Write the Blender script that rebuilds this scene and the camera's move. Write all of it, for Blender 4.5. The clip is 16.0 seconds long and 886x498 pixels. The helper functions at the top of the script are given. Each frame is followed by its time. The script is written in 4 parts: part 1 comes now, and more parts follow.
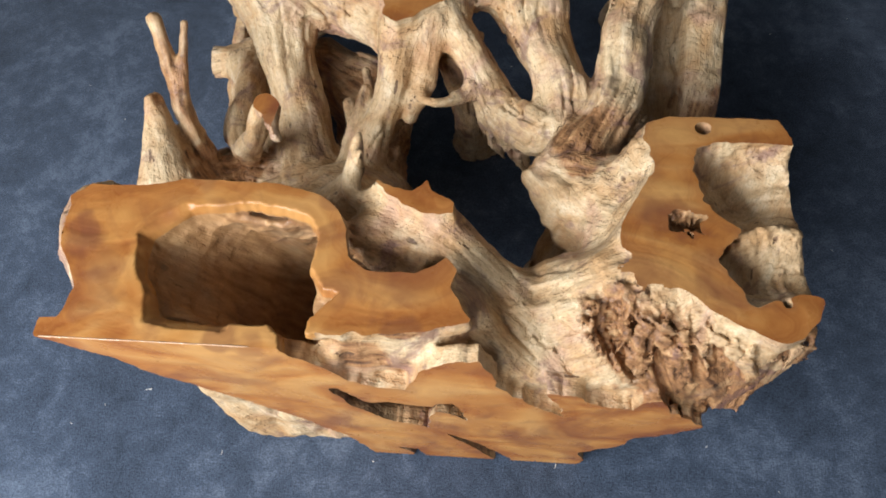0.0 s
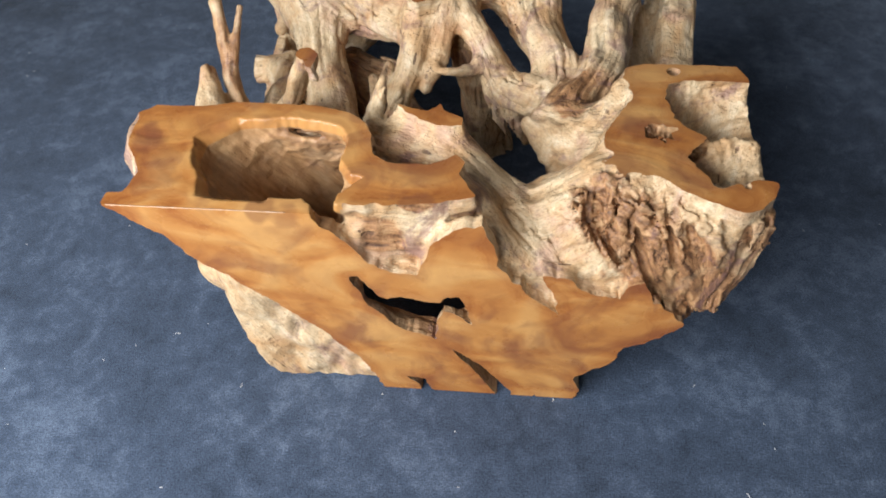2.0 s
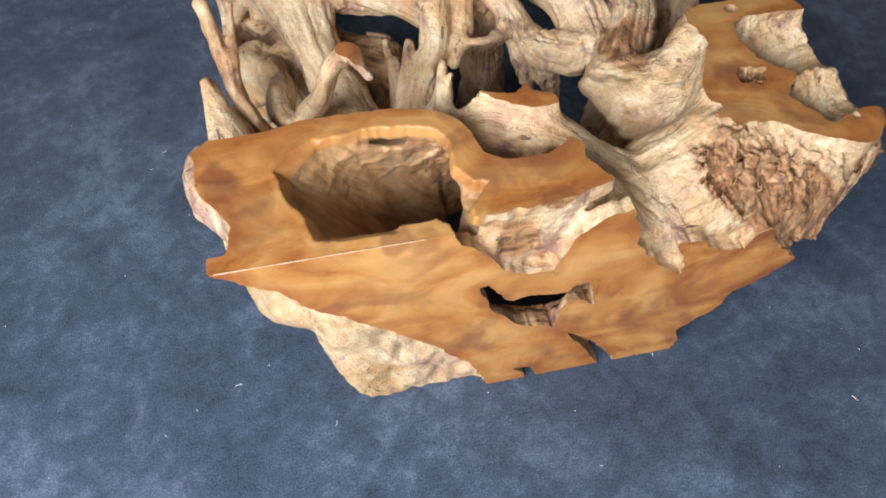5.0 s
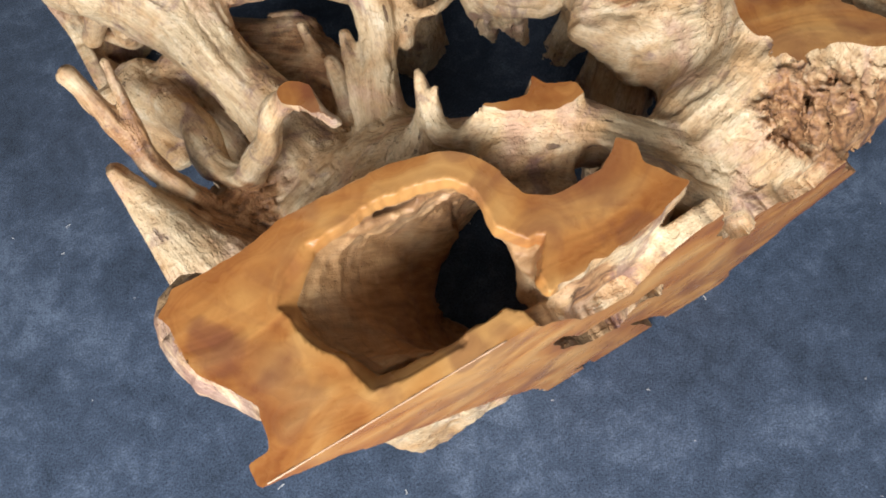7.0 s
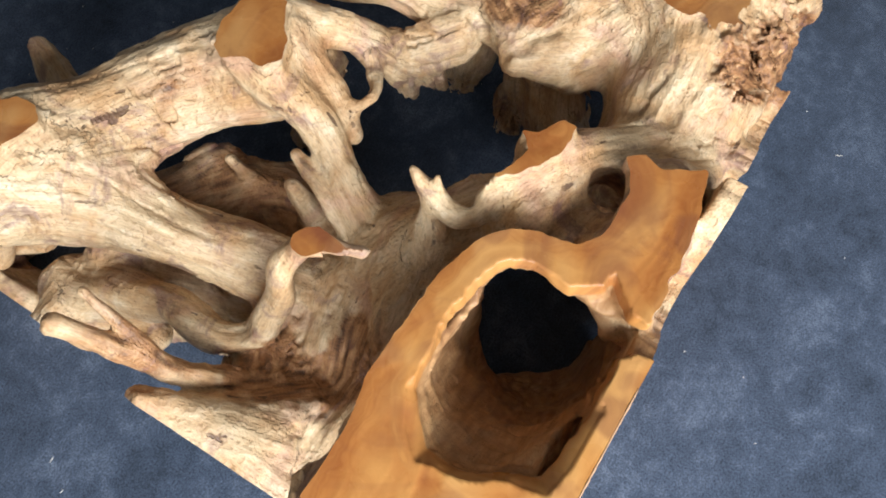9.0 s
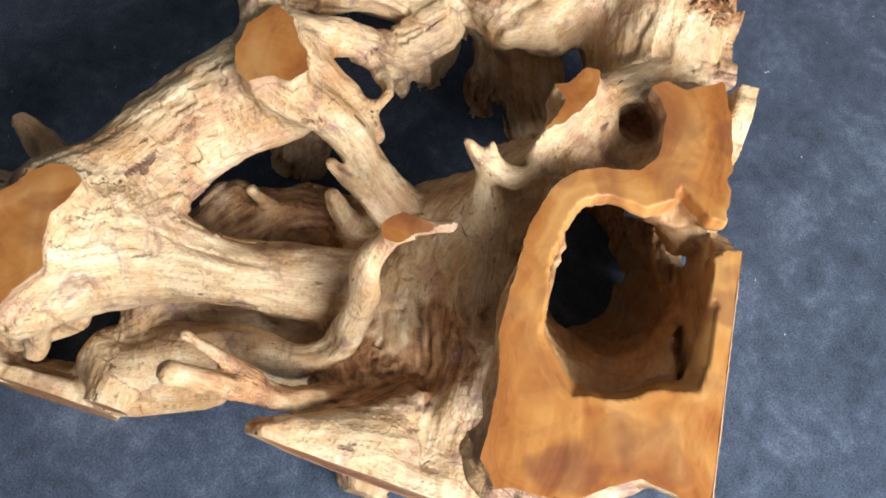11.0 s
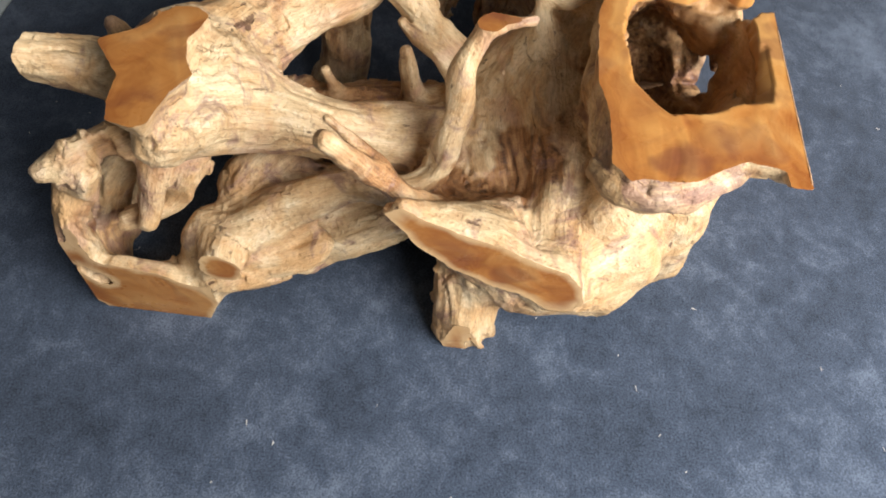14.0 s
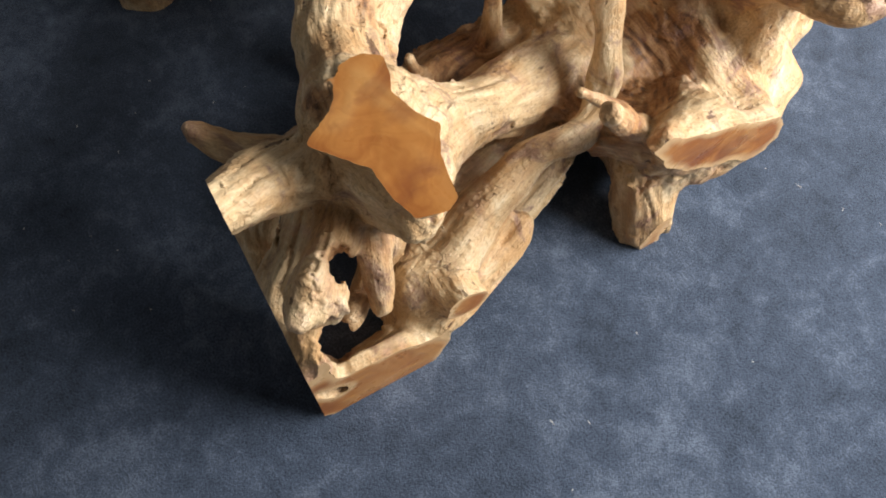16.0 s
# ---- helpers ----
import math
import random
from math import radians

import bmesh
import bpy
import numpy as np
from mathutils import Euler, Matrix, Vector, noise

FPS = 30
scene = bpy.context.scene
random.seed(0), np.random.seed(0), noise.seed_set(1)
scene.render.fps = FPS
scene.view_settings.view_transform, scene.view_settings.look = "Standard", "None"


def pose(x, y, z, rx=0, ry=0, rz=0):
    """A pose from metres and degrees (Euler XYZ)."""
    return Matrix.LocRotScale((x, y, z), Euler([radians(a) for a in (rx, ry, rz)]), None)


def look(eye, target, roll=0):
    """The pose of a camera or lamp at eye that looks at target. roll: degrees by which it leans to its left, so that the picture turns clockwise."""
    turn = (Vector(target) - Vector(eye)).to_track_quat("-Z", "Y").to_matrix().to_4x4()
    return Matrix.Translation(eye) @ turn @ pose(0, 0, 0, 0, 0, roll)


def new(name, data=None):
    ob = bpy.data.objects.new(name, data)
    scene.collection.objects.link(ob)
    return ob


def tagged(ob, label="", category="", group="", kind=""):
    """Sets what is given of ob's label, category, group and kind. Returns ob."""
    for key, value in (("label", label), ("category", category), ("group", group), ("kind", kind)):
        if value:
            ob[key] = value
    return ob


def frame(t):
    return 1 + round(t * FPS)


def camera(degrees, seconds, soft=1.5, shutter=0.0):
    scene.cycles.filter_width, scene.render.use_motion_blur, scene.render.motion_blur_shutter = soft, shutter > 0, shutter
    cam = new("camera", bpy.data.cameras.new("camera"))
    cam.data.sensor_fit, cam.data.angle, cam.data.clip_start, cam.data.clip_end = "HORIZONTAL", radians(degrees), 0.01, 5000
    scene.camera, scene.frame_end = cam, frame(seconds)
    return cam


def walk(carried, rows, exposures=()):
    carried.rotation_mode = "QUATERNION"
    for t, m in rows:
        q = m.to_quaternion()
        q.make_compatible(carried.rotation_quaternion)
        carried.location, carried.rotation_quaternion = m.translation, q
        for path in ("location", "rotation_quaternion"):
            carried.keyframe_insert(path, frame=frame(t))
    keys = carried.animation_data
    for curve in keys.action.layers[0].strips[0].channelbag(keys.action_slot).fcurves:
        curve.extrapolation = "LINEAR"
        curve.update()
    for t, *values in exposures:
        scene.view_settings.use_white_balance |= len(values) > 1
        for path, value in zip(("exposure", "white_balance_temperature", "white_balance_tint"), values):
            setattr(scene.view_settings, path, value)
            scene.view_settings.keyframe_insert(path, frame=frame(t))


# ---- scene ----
cam = camera(62.9, 16.0, soft=1.9)
PATH = [
    (0, (0.254, 0.182, 1.184), (0.119, 1.146, -0.563), -4.6),
    (0.5, (0.255, 0.102, 1.15), (0.155, 1.175, -0.535), -2.5),
    (1, (0.228, -0.018, 1.116), (0.15, 1.143, -0.511), -2.4),
    (1.5, (0.235, -0.097, 1.112), (0.132, 1.129, -0.465), -2.9),
    (2, (0.273, -0.163, 1.113), (0.106, 1.12, -0.412), -2.9),
    (2.5, (0.274, -0.187, 1.11), (0.115, 1.063, -0.443), -3.0),
    (3, (0.218, -0.218, 1.105), (0.142, 1.06, -0.432), 0.0),
    (3.5, (0.064, -0.256, 1.118), (0.138, 1.022, -0.419), 1.1),
    (4, (-0.054, -0.219, 1.119), (0.135, 1.038, -0.425), 2.4),
    (4.2, (-0.063, -0.18, 1.119), (0.131, 1.064, -0.435), 2.6),
    (6.3, (-0.176, 0.19, 1.1), (0.166, 0.981, -0.705), -1.1),
    (6.5, (-0.17, 0.221, 1.097), (0.172, 0.974, -0.724), -0.8),
    (7, (-0.144, 0.333, 1.082), (0.21, 1.013, -0.765), -3.6),
    (7.5, (-0.151, 0.388, 1.078), (0.289, 0.944, -0.792), 1.1),
    (8, (-0.264, 0.418, 1.118), (0.372, 0.937, -0.706), 1.6),
    (8.2, (-0.278, 0.445, 1.12), (0.394, 0.944, -0.697), 1.5),
    (10.3, (-0.118, 0.652, 1.085), (0.378, 0.888, -0.838), 2.8),
    (10.5, (-0.191, 0.662, 1.094), (0.393, 0.849, -0.81), 8.5),
    (11, (-0.381, 0.708, 1.102), (0.447, 0.861, -0.712), 6.0),
    (11.5, (-0.482, 0.672, 1.1), (0.46, 0.856, -0.655), 5.3),
    (12, (-0.566, 0.647, 1.066), (0.448, 0.898, -0.639), 2.8),
    (12.5, (-0.665, 0.712, 1.009), (0.369, 0.958, -0.685), 0.4),
    (13, (-0.77, 0.839, 0.982), (0.35, 0.956, -0.671), 1.9),
    (13.5, (-0.781, 0.825, 0.99), (0.357, 0.854, -0.655), 6.0),
    (14, (-0.78, 0.829, 0.999), (0.33, 0.86, -0.665), 5.5),
    (14.5, (-0.77, 0.964, 0.999), (0.299, 0.871, -0.689), 6.7),
    (15, (-0.758, 1.139, 1.001), (0.238, 0.968, -0.725), 3.5),
    (15.5, (-0.647, 1.267, 0.977), (0.21, 0.923, -0.797), 5.3),
    (16, (-0.561, 1.349, 0.985), (0.197, 0.878, -0.805), 2.6),
]
EXPOSURE = [(0.0, -0.14, 6120, 8), (3.5, -0.06, 5850, 8), (7.0, -0.08, 6020, 8), (10.5, 0.21, 6180, 9), (13.0, 0.05, 6560, 9), (16.0, 0.31, 6680, 9)]
walk(cam, [(t, look(eye, target, roll)) for t, eye, target, roll in PATH], EXPOSURE)

# ---- light: a window in the wall that the root's front looks at, and faint room light ----
world = bpy.data.worlds.new("room_light")
scene.world = world
world.use_nodes = True
world.node_tree.nodes["Background"].inputs[0].default_value = (0.92, 0.96, 1.0, 1)
world.node_tree.nodes["Background"].inputs[1].default_value = 0.2


def window_lamp(eye, target, width, height, power, colour):
    data = bpy.data.lights.new("window_daylight", "AREA")
    data.shape, data.size, data.size_y, data.energy, data.color = "RECTANGLE", width, height, power, colour
    lamp = new("window_daylight", data)
    lamp.matrix_world = look(eye, target)
    return lamp


window_lamp((-1.62, -0.6, 1.58), (0.2, 0.6, 0.3), 1.4, 1.2, 84, (1.0, 0.985, 0.98))
window_lamp((-0.8, -1.42, 1.56), (0.0, 0.7, 0.3), 1.4, 1.2, 74, (1.0, 0.985, 0.98))


# ---- materials ----
def material(name):
    mat = bpy.data.materials.new(name)
    mat.use_nodes = True
    nt = mat.node_tree
    return mat, nt, nt.nodes["Principled BSDF"]


def node(nt, kind, **kw):
    n = nt.nodes.new(kind)
    for key, value in kw.items():
        if key in n.inputs:
            n.inputs[key].default_value = value
    return n


def ramp(nt, source, stops):
    r = nt.nodes.new("ShaderNodeValToRGB")
    while len(r.color_ramp.elements) < len(stops):
        r.color_ramp.elements.new(0.5)
    for e, (pos, col) in zip(r.color_ramp.elements, stops):
        e.position, e.color = pos, (*col, 1) if len(col) == 3 else col
    nt.links.new(source, r.inputs["Fac"])
    return r


def mix(nt, fac, a, b, blend="MIX"):
    m = nt.nodes.new("ShaderNodeMix")
    m.data_type, m.blend_type = "RGBA", blend
    for sock, v in ((m.inputs[0], fac), (m.inputs[6], a), (m.inputs[7], b)):
        if isinstance(v, (int, float)):
            sock.default_value = v
        elif isinstance(v, tuple):
            sock.default_value = (*v, 1)
        else:
            nt.links.new(v, sock)
    return m.outputs[2]


def noise_tex(nt, vector, scale, detail=4.0, rough=0.55, distortion=0.0):
    n = node(nt, "ShaderNodeTexNoise", Scale=scale, Detail=detail, Roughness=rough, Distortion=distortion)
    nt.links.new(vector, n.inputs["Vector"])
    return n.outputs["Fac"]


def bump(nt, height, strength, distance, normal=None):
    b = node(nt, "ShaderNodeBump", Distance=distance)
    if isinstance(strength, (int, float)):
        b.inputs["Strength"].default_value = strength
    else:
        nt.links.new(strength, b.inputs["Strength"])
    nt.links.new(height, b.inputs["Height"])
    if normal is not None:
        nt.links.new(normal, b.inputs["Normal"])
    return b.outputs["Normal"]


def math_node(nt, op, a, b):
    m = nt.nodes.new("ShaderNodeMath")
    m.operation = op
    for sock, v in zip(m.inputs, (a, b)):
        if isinstance(v, (int, float)):
            sock.default_value = v
        else:
            nt.links.new(v, sock)
    return m.outputs[0]


def drawn_out(nt, co, grain, scale, stride, detail, gain, half=3):
    """Noise smeared along the grain, so that it runs in fibres."""
    total = None
    for k in range(-half, half + 1):
        shift = nt.nodes.new("ShaderNodeVectorMath")
        shift.operation = "MULTIPLY_ADD"
        nt.links.new(grain, shift.inputs[0])
        shift.inputs[1].default_value = (k * stride,) * 3
        nt.links.new(co, shift.inputs[2])
        n = noise_tex(nt, shift.outputs[0], scale, detail, 0.6)
        total = n if total is None else math_node(nt, "ADD", total, n)
    return math_node(nt, "ADD", math_node(nt, "MULTIPLY", total, gain / (2 * half + 1)), 0.5 - 0.5 * gain)


def attribute(nt, name):
    a = nt.nodes.new("ShaderNodeAttribute")
    a.attribute_name = name
    return a.outputs


def raw_wood():
    """Weathered, brushed root wood: pale cream fibres in thin layers, ochre, rose and purple stains, dark chinks, oiled brown in the hollow."""
    mat, nt, bsdf = material("brushed_root_wood")
    grain, tone, oil = attribute(nt, "grain")["Vector"], attribute(nt, "tone")["Fac"], attribute(nt, "oil")["Fac"]
    co = nt.nodes.new("ShaderNodeTexCoord").outputs["Object"]
    streak = drawn_out(nt, co, grain, 110, 0.0046, 2, 2.4, 4)
    fine = drawn_out(nt, co, grain, 420, 0.0014, 1, 2.2)
    crack = drawn_out(nt, co, grain, 95, 0.0055, 1, 2.8)
    blotch = noise_tex(nt, co, 13, 5, 0.6, 0.5)
    stain_or_shade = noise_tex(nt, co, 8, 5, 0.62, 0.8)
    leaf = math_node(nt, "ADD", math_node(nt, "MULTIPLY", drawn_out(nt, co, grain, 52, 0.010, 2, 2.4, 4), 0.9), math_node(nt, "MULTIPLY", noise_tex(nt, co, 24, 3, 0.55), 0.1))
    flakes = ramp(nt, leaf, [(0.30, (0.0,) * 3), (0.36, (0.12,) * 3), (0.375, (0.34,) * 3), (0.46, (0.42,) * 3), (0.475, (0.64,) * 3), (0.57, (0.72,) * 3), (0.585, (0.93,) * 3), (0.68, (1.0,) * 3)]).outputs[0]
    c = ramp(nt, streak, [(0.16, (0.33, 0.19, 0.085)), (0.36, (0.56, 0.38, 0.20)), (0.56, (0.69, 0.515, 0.30)), (0.80, (0.78, 0.635, 0.42))]).outputs[0]
    layer = ramp(nt, flakes, [(0.1, (0.38, 0.22, 0.10)), (0.4, (0.58, 0.39, 0.205)), (0.7, (0.70, 0.525, 0.31)), (1.0, (0.80, 0.66, 0.45))]).outputs[0]
    c = mix(nt, 0.5, c, layer)
    worn = ramp(nt, noise_tex(nt, co, 8, 3, 0.5, 0.6), [(0.36, (0.35,) * 3), (0.62, (0.9,) * 3)]).outputs[0]
    torn = ramp(nt, leaf, [(0.354, (0, 0, 0)), (0.366, (1, 1, 1)), (0.376, (0, 0, 0)), (0.456, (0, 0, 0)), (0.467, (1, 1, 1)), (0.477, (0, 0, 0)), (0.566, (0, 0, 0)), (0.577, (1, 1, 1)), (0.588, (0, 0, 0))]).outputs[0]
    c = mix(nt, math_node(nt, "MULTIPLY", torn, math_node(nt, "MULTIPLY", worn, 0.34)), c, (0.26, 0.125, 0.05))
    warm = ramp(nt, blotch, [(0.44, (0, 0, 0)), (0.62, (1, 1, 1))]).outputs[0]
    c = mix(nt, math_node(nt, "MULTIPLY", warm, 0.7), c, (0.50, 0.265, 0.095))
    rose = ramp(nt, noise_tex(nt, co, 10, 4, 0.6, 0.8), [(0.52, (0, 0, 0)), (0.66, (1, 1, 1))]).outputs[0]
    c = mix(nt, math_node(nt, "MULTIPLY", rose, 0.55), c, (0.50, 0.285, 0.20))
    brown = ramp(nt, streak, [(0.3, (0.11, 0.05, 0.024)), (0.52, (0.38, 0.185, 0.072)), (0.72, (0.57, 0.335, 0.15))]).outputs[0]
    # tone carries brown stains and the shade painted inside the hollows
    amount = math_node(nt, "ADD", tone, math_node(nt, "MULTIPLY", math_node(nt, "SUBTRACT", stain_or_shade, 0.52), 2.4))
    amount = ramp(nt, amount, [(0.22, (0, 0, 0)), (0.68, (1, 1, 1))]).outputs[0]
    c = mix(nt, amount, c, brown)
    purple = ramp(nt, noise_tex(nt, co, 11, 6, 0.7, 1.2), [(0.545, (0, 0, 0)), (0.63, (1, 1, 1))]).outputs[0]
    c = mix(nt, math_node(nt, "MULTIPLY", purple, 0.65), c, (0.20, 0.10, 0.09))
    lines = ramp(nt, crack, [(0.20, (1, 1, 1)), (0.27, (0, 0, 0))]).outputs[0]
    patch = ramp(nt, noise_tex(nt, co, 14, 3, 0.5), [(0.48, (0, 0, 0)), (0.6, (1, 1, 1))]).outputs[0]
    lines = math_node(nt, "MULTIPLY", lines, patch)
    c = mix(nt, math_node(nt, "MULTIPLY", lines, 0.85), c, (0.11, 0.055, 0.03))
    c = mix(nt, 0.6, c, ramp(nt, fine, [(0.25, (0.55, 0.50, 0.44)), (0.5, (0.98, 0.97, 0.95)), (0.75, (1.18, 1.18, 1.16))]).outputs[0], "MULTIPLY")
    oiled = ramp(nt, math_node(nt, "ADD", math_node(nt, "MULTIPLY", stain_or_shade, 0.65), math_node(nt, "MULTIPLY", streak, 0.35)), [(0.36, (0.17, 0.07, 0.024)), (0.48, (0.37, 0.185, 0.066)), (0.62, (0.54, 0.31, 0.125))]).outputs[0]
    c = mix(nt, math_node(nt, "MULTIPLY", oil, 0.9), c, oiled)
    calm = node(nt, "ShaderNodeHueSaturation", Saturation=0.97, Value=0.97)
    nt.links.new(c, calm.inputs["Color"])
    nt.links.new(calm.outputs["Color"], bsdf.inputs["Base Color"])
    rough = ramp(nt, blotch, [(0.3, (0.42,) * 3), (0.7, (0.66,) * 3)]).outputs[0]
    nt.links.new(rough, bsdf.inputs["Roughness"])
    bsdf.inputs["Specular IOR Level"].default_value = 0.4
    calm = math_node(nt, "SUBTRACT", 1.0, math_node(nt, "MULTIPLY", oil, 0.7))
    worn = math_node(nt, "MULTIPLY", worn, calm)
    n = bump(nt, streak, worn, 0.0036)
    n = bump(nt, flakes, worn, 0.0042, n)
    n = bump(nt, fine, 0.6, 0.0013, n)
    n = bump(nt, blotch, 0.35, 0.008, n)
    n = bump(nt, math_node(nt, "SUBTRACT", 1.0, lines), 0.9, 0.002, n)
    nt.links.new(n, bsdf.inputs["Normal"])
    return mat


def cut_wood():
    """Sanded and oiled saw cuts: honey-orange heartwood, redder and darker in bands along the growth rings, a pale rim of sapwood."""
    mat, nt, bsdf = material("oiled_cut_wood")
    co = nt.nodes.new("ShaderNodeTexCoord").outputs["Object"]
    deep = nt.nodes.new("ShaderNodeAttribute")
    deep.attribute_name = "depth"
    mp = nt.nodes.new("ShaderNodeMapping")
    mp.inputs["Scale"].default_value = (1.0, 1.9, 1.9)
    nt.links.new(co, mp.inputs["Vector"])
    v = mp.outputs["Vector"]
    soft = noise_tex(nt, v, 5.5, 3, 0.5, 1.0)
    wobble = noise_tex(nt, co, 14, 3, 0.5, 0.4)
    streak = noise_tex(nt, v, 90, 4, 0.6, 1.5)
    ring_at = math_node(nt, "ADD", math_node(nt, "MULTIPLY", deep.outputs["Fac"], 24.0), math_node(nt, "MULTIPLY", wobble, 2.2))
    rings = noise_1d(nt, ring_at, 2.6)
    fine_rings = noise_1d(nt, ring_at, 12.0)
    c = ramp(nt, soft, [(0.32, (0.29, 0.085, 0.024)), (0.43, (0.46, 0.17, 0.042)), (0.53, (0.63, 0.285, 0.08)), (0.64, (0.76, 0.44, 0.165))]).outputs[0]
    zone = math_node(nt, "ADD", math_node(nt, "MULTIPLY", deep.outputs["Fac"], 12.0), math_node(nt, "MULTIPLY", math_node(nt, "SUBTRACT", soft, 0.5), 0.8))
    c = mix(nt, 0.48, c, ramp(nt, zone, [(0.02, (0.27, 0.075, 0.02)), (0.16, (0.40, 0.125, 0.028)), (0.42, (0.70, 0.345, 0.10)), (0.75, (0.48, 0.18, 0.044)), (1.0, (0.62, 0.27, 0.075))]).outputs[0])
    c = mix(nt, 0.26, c, ramp(nt, rings, [(0.25, (0.28, 0.07, 0.018)), (0.45, (0.46, 0.16, 0.036)), (0.6, (0.62, 0.26, 0.066)), (0.8, (0.74, 0.39, 0.125))]).outputs[0])
    c = mix(nt, 0.05, c, ramp(nt, fine_rings, [(0.35, (0.28, 0.08, 0.02)), (0.65, (0.72, 0.36, 0.11))]).outputs[0])
    c = mix(nt, 0.05, c, ramp(nt, streak, [(0.35, (0.3, 0.1, 0.03)), (0.65, (0.68, 0.34, 0.11))]).outputs[0])
    dark = ramp(nt, noise_tex(nt, co, 8, 4, 0.55, 1.2), [(0.52, (0, 0, 0)), (0.70, (1, 1, 1))]).outputs[0]
    c = mix(nt, math_node(nt, "MULTIPLY", dark, 0.65), c, (0.19, 0.052, 0.032))
    tone = nt.nodes.new("ShaderNodeAttribute")
    tone.attribute_name = "tone"
    soak = math_node(nt, "ADD", tone.outputs["Fac"], math_node(nt, "MULTIPLY", math_node(nt, "SUBTRACT", rings, 0.5), 0.9))
    soak = ramp(nt, soak, [(0.35, (0, 0, 0)), (1.0, (0.85, 0.85, 0.85))]).outputs[0]
    c = mix(nt, math_node(nt, "MULTIPLY", soak, 0.7), c, (0.19, 0.058, 0.034))
    rim = math_node(nt, "SUBTRACT", deep.outputs["Fac"], math_node(nt, "MULTIPLY", math_node(nt, "SUBTRACT", wobble, 0.5), 0.004))
    sap = ramp(nt, math_node(nt, "MULTIPLY", rim, 100.0), [(0.03, (1, 1, 1)), (0.24, (0, 0, 0))]).outputs[0]
    c = mix(nt, 1.0, c, (0.83, 0.86, 0.86), "MULTIPLY")
    sap = math_node(nt, "MULTIPLY", sap, math_node(nt, "SUBTRACT", 1.0, attribute(nt, "oil")["Fac"]))
    c = mix(nt, math_node(nt, "MULTIPLY", sap, 0.6), c, (0.82, 0.60, 0.33))
    nt.links.new(c, bsdf.inputs["Base Color"])
    r = ramp(nt, noise_tex(nt, co, 24, 3), [(0.3, (0.23,) * 3), (0.7, (0.38,) * 3)]).outputs[0]
    nt.links.new(r, bsdf.inputs["Roughness"])
    bsdf.inputs["Specular IOR Level"].default_value = 0.3
    n = bump(nt, fine_rings, 0.08, 0.001)
    n = bump(nt, soft, 0.4, 0.010, n)
    n = bump(nt, wobble, 0.3, 0.005, n)
    nt.links.new(n, bsdf.inputs["Normal"])
    return mat


def noise_1d(nt, value, scale):
    n = nt.nodes.new("ShaderNodeTexNoise")
    n.noise_dimensions = "1D"
    n.inputs["Scale"].default_value, n.inputs["Detail"].default_value = scale, 2.0
    nt.links.new(value, n.inputs["W"])
    return n.outputs["Fac"]


def carpet_material():
    """Dark slate-blue short pile, mottled by wear and brushing."""
    mat, nt, bsdf = material("slate_blue_pile")
    co = nt.nodes.new("ShaderNodeTexCoord").outputs["Object"]
    large = noise_tex(nt, co, 3.2, 6, 0.62, 0.7)
    small = noise_tex(nt, co, 34, 7, 0.74, 0.4)
    pile = noise_tex(nt, co, 330, 3, 0.7)
    mid = noise_tex(nt, co, 9.5, 5, 0.6, 0.9)
    mot = math_node(nt, "ADD", math_node(nt, "MULTIPLY", large, 0.36), math_node(nt, "ADD", math_node(nt, "MULTIPLY", mid, 0.30), math_node(nt, "MULTIPLY", small, 0.34)))
    c = ramp(nt, mot, [(0.38, (0.034, 0.047, 0.071)), (0.5, (0.064, 0.086, 0.129)), (0.62, (0.135, 0.170, 0.236))]).outputs[0]
    c = mix(nt, 0.75, c, ramp(nt, pile, [(0.32, (0.25, 0.25, 0.25)), (0.7, (1.65, 1.65, 1.65))]).outputs[0], "MULTIPLY")
    nt.links.new(c, bsdf.inputs["Base Color"])
    bsdf.inputs["Roughness"].default_value = 0.95
    bsdf.inputs["Specular IOR Level"].default_value = 0.15
    bsdf.inputs["Sheen Weight"].default_value = 0.12
    n = bump(nt, pile, 0.7, 0.0025)
    n = bump(nt, small, 0.05, 0.004, n)
    nt.links.new(n, bsdf.inputs["Normal"])
    return mat


def plain(name, colour, rough, scale=12.0, depth=0.12):
    mat, nt, bsdf = material(name)
    co = nt.nodes.new("ShaderNodeTexCoord").outputs["Object"]
    f = noise_tex(nt, co, scale, 6, 0.6)
    dim = tuple(x * (1 - depth) for x in colour)
    nt.links.new(ramp(nt, f, [(0.35, dim), (0.65, colour)]).outputs[0], bsdf.inputs["Base Color"])
    bsdf.inputs["Roughness"].default_value = rough
    nt.links.new(bump(nt, noise_tex(nt, co, scale * 12, 3), 0.15, 0.002), bsdf.inputs["Normal"])
    return mat


RAW, CUT, PILE = raw_wood(), cut_wood(), carpet_material()
WALL, FLOOR = plain("grey_wall_paint", (0.20, 0.20, 0.198), 0.85), plain("pale_grey_floor", (0.5, 0.55, 0.56), 0.6)
# paler than the cuts, to paint the highlight along the worn edge
EDGE = plain("edge_highlight_wood", (0.66, 0.40, 0.23), 0.3, 60.0, 0.35)
LINT = plain("pale_lint", (0.75, 0.73, 0.68), 0.9)


# ---- mesh helpers ----
def mesh_object(name, bm, mat, parent=None, label=""):
    me = bpy.data.meshes.new(name)
    bm.to_mesh(me)
    bm.free()
    me.materials.append(mat)
    ob = new(name, me)
    if parent is not None:
        ob.parent = parent
    return tagged(ob, label=label)


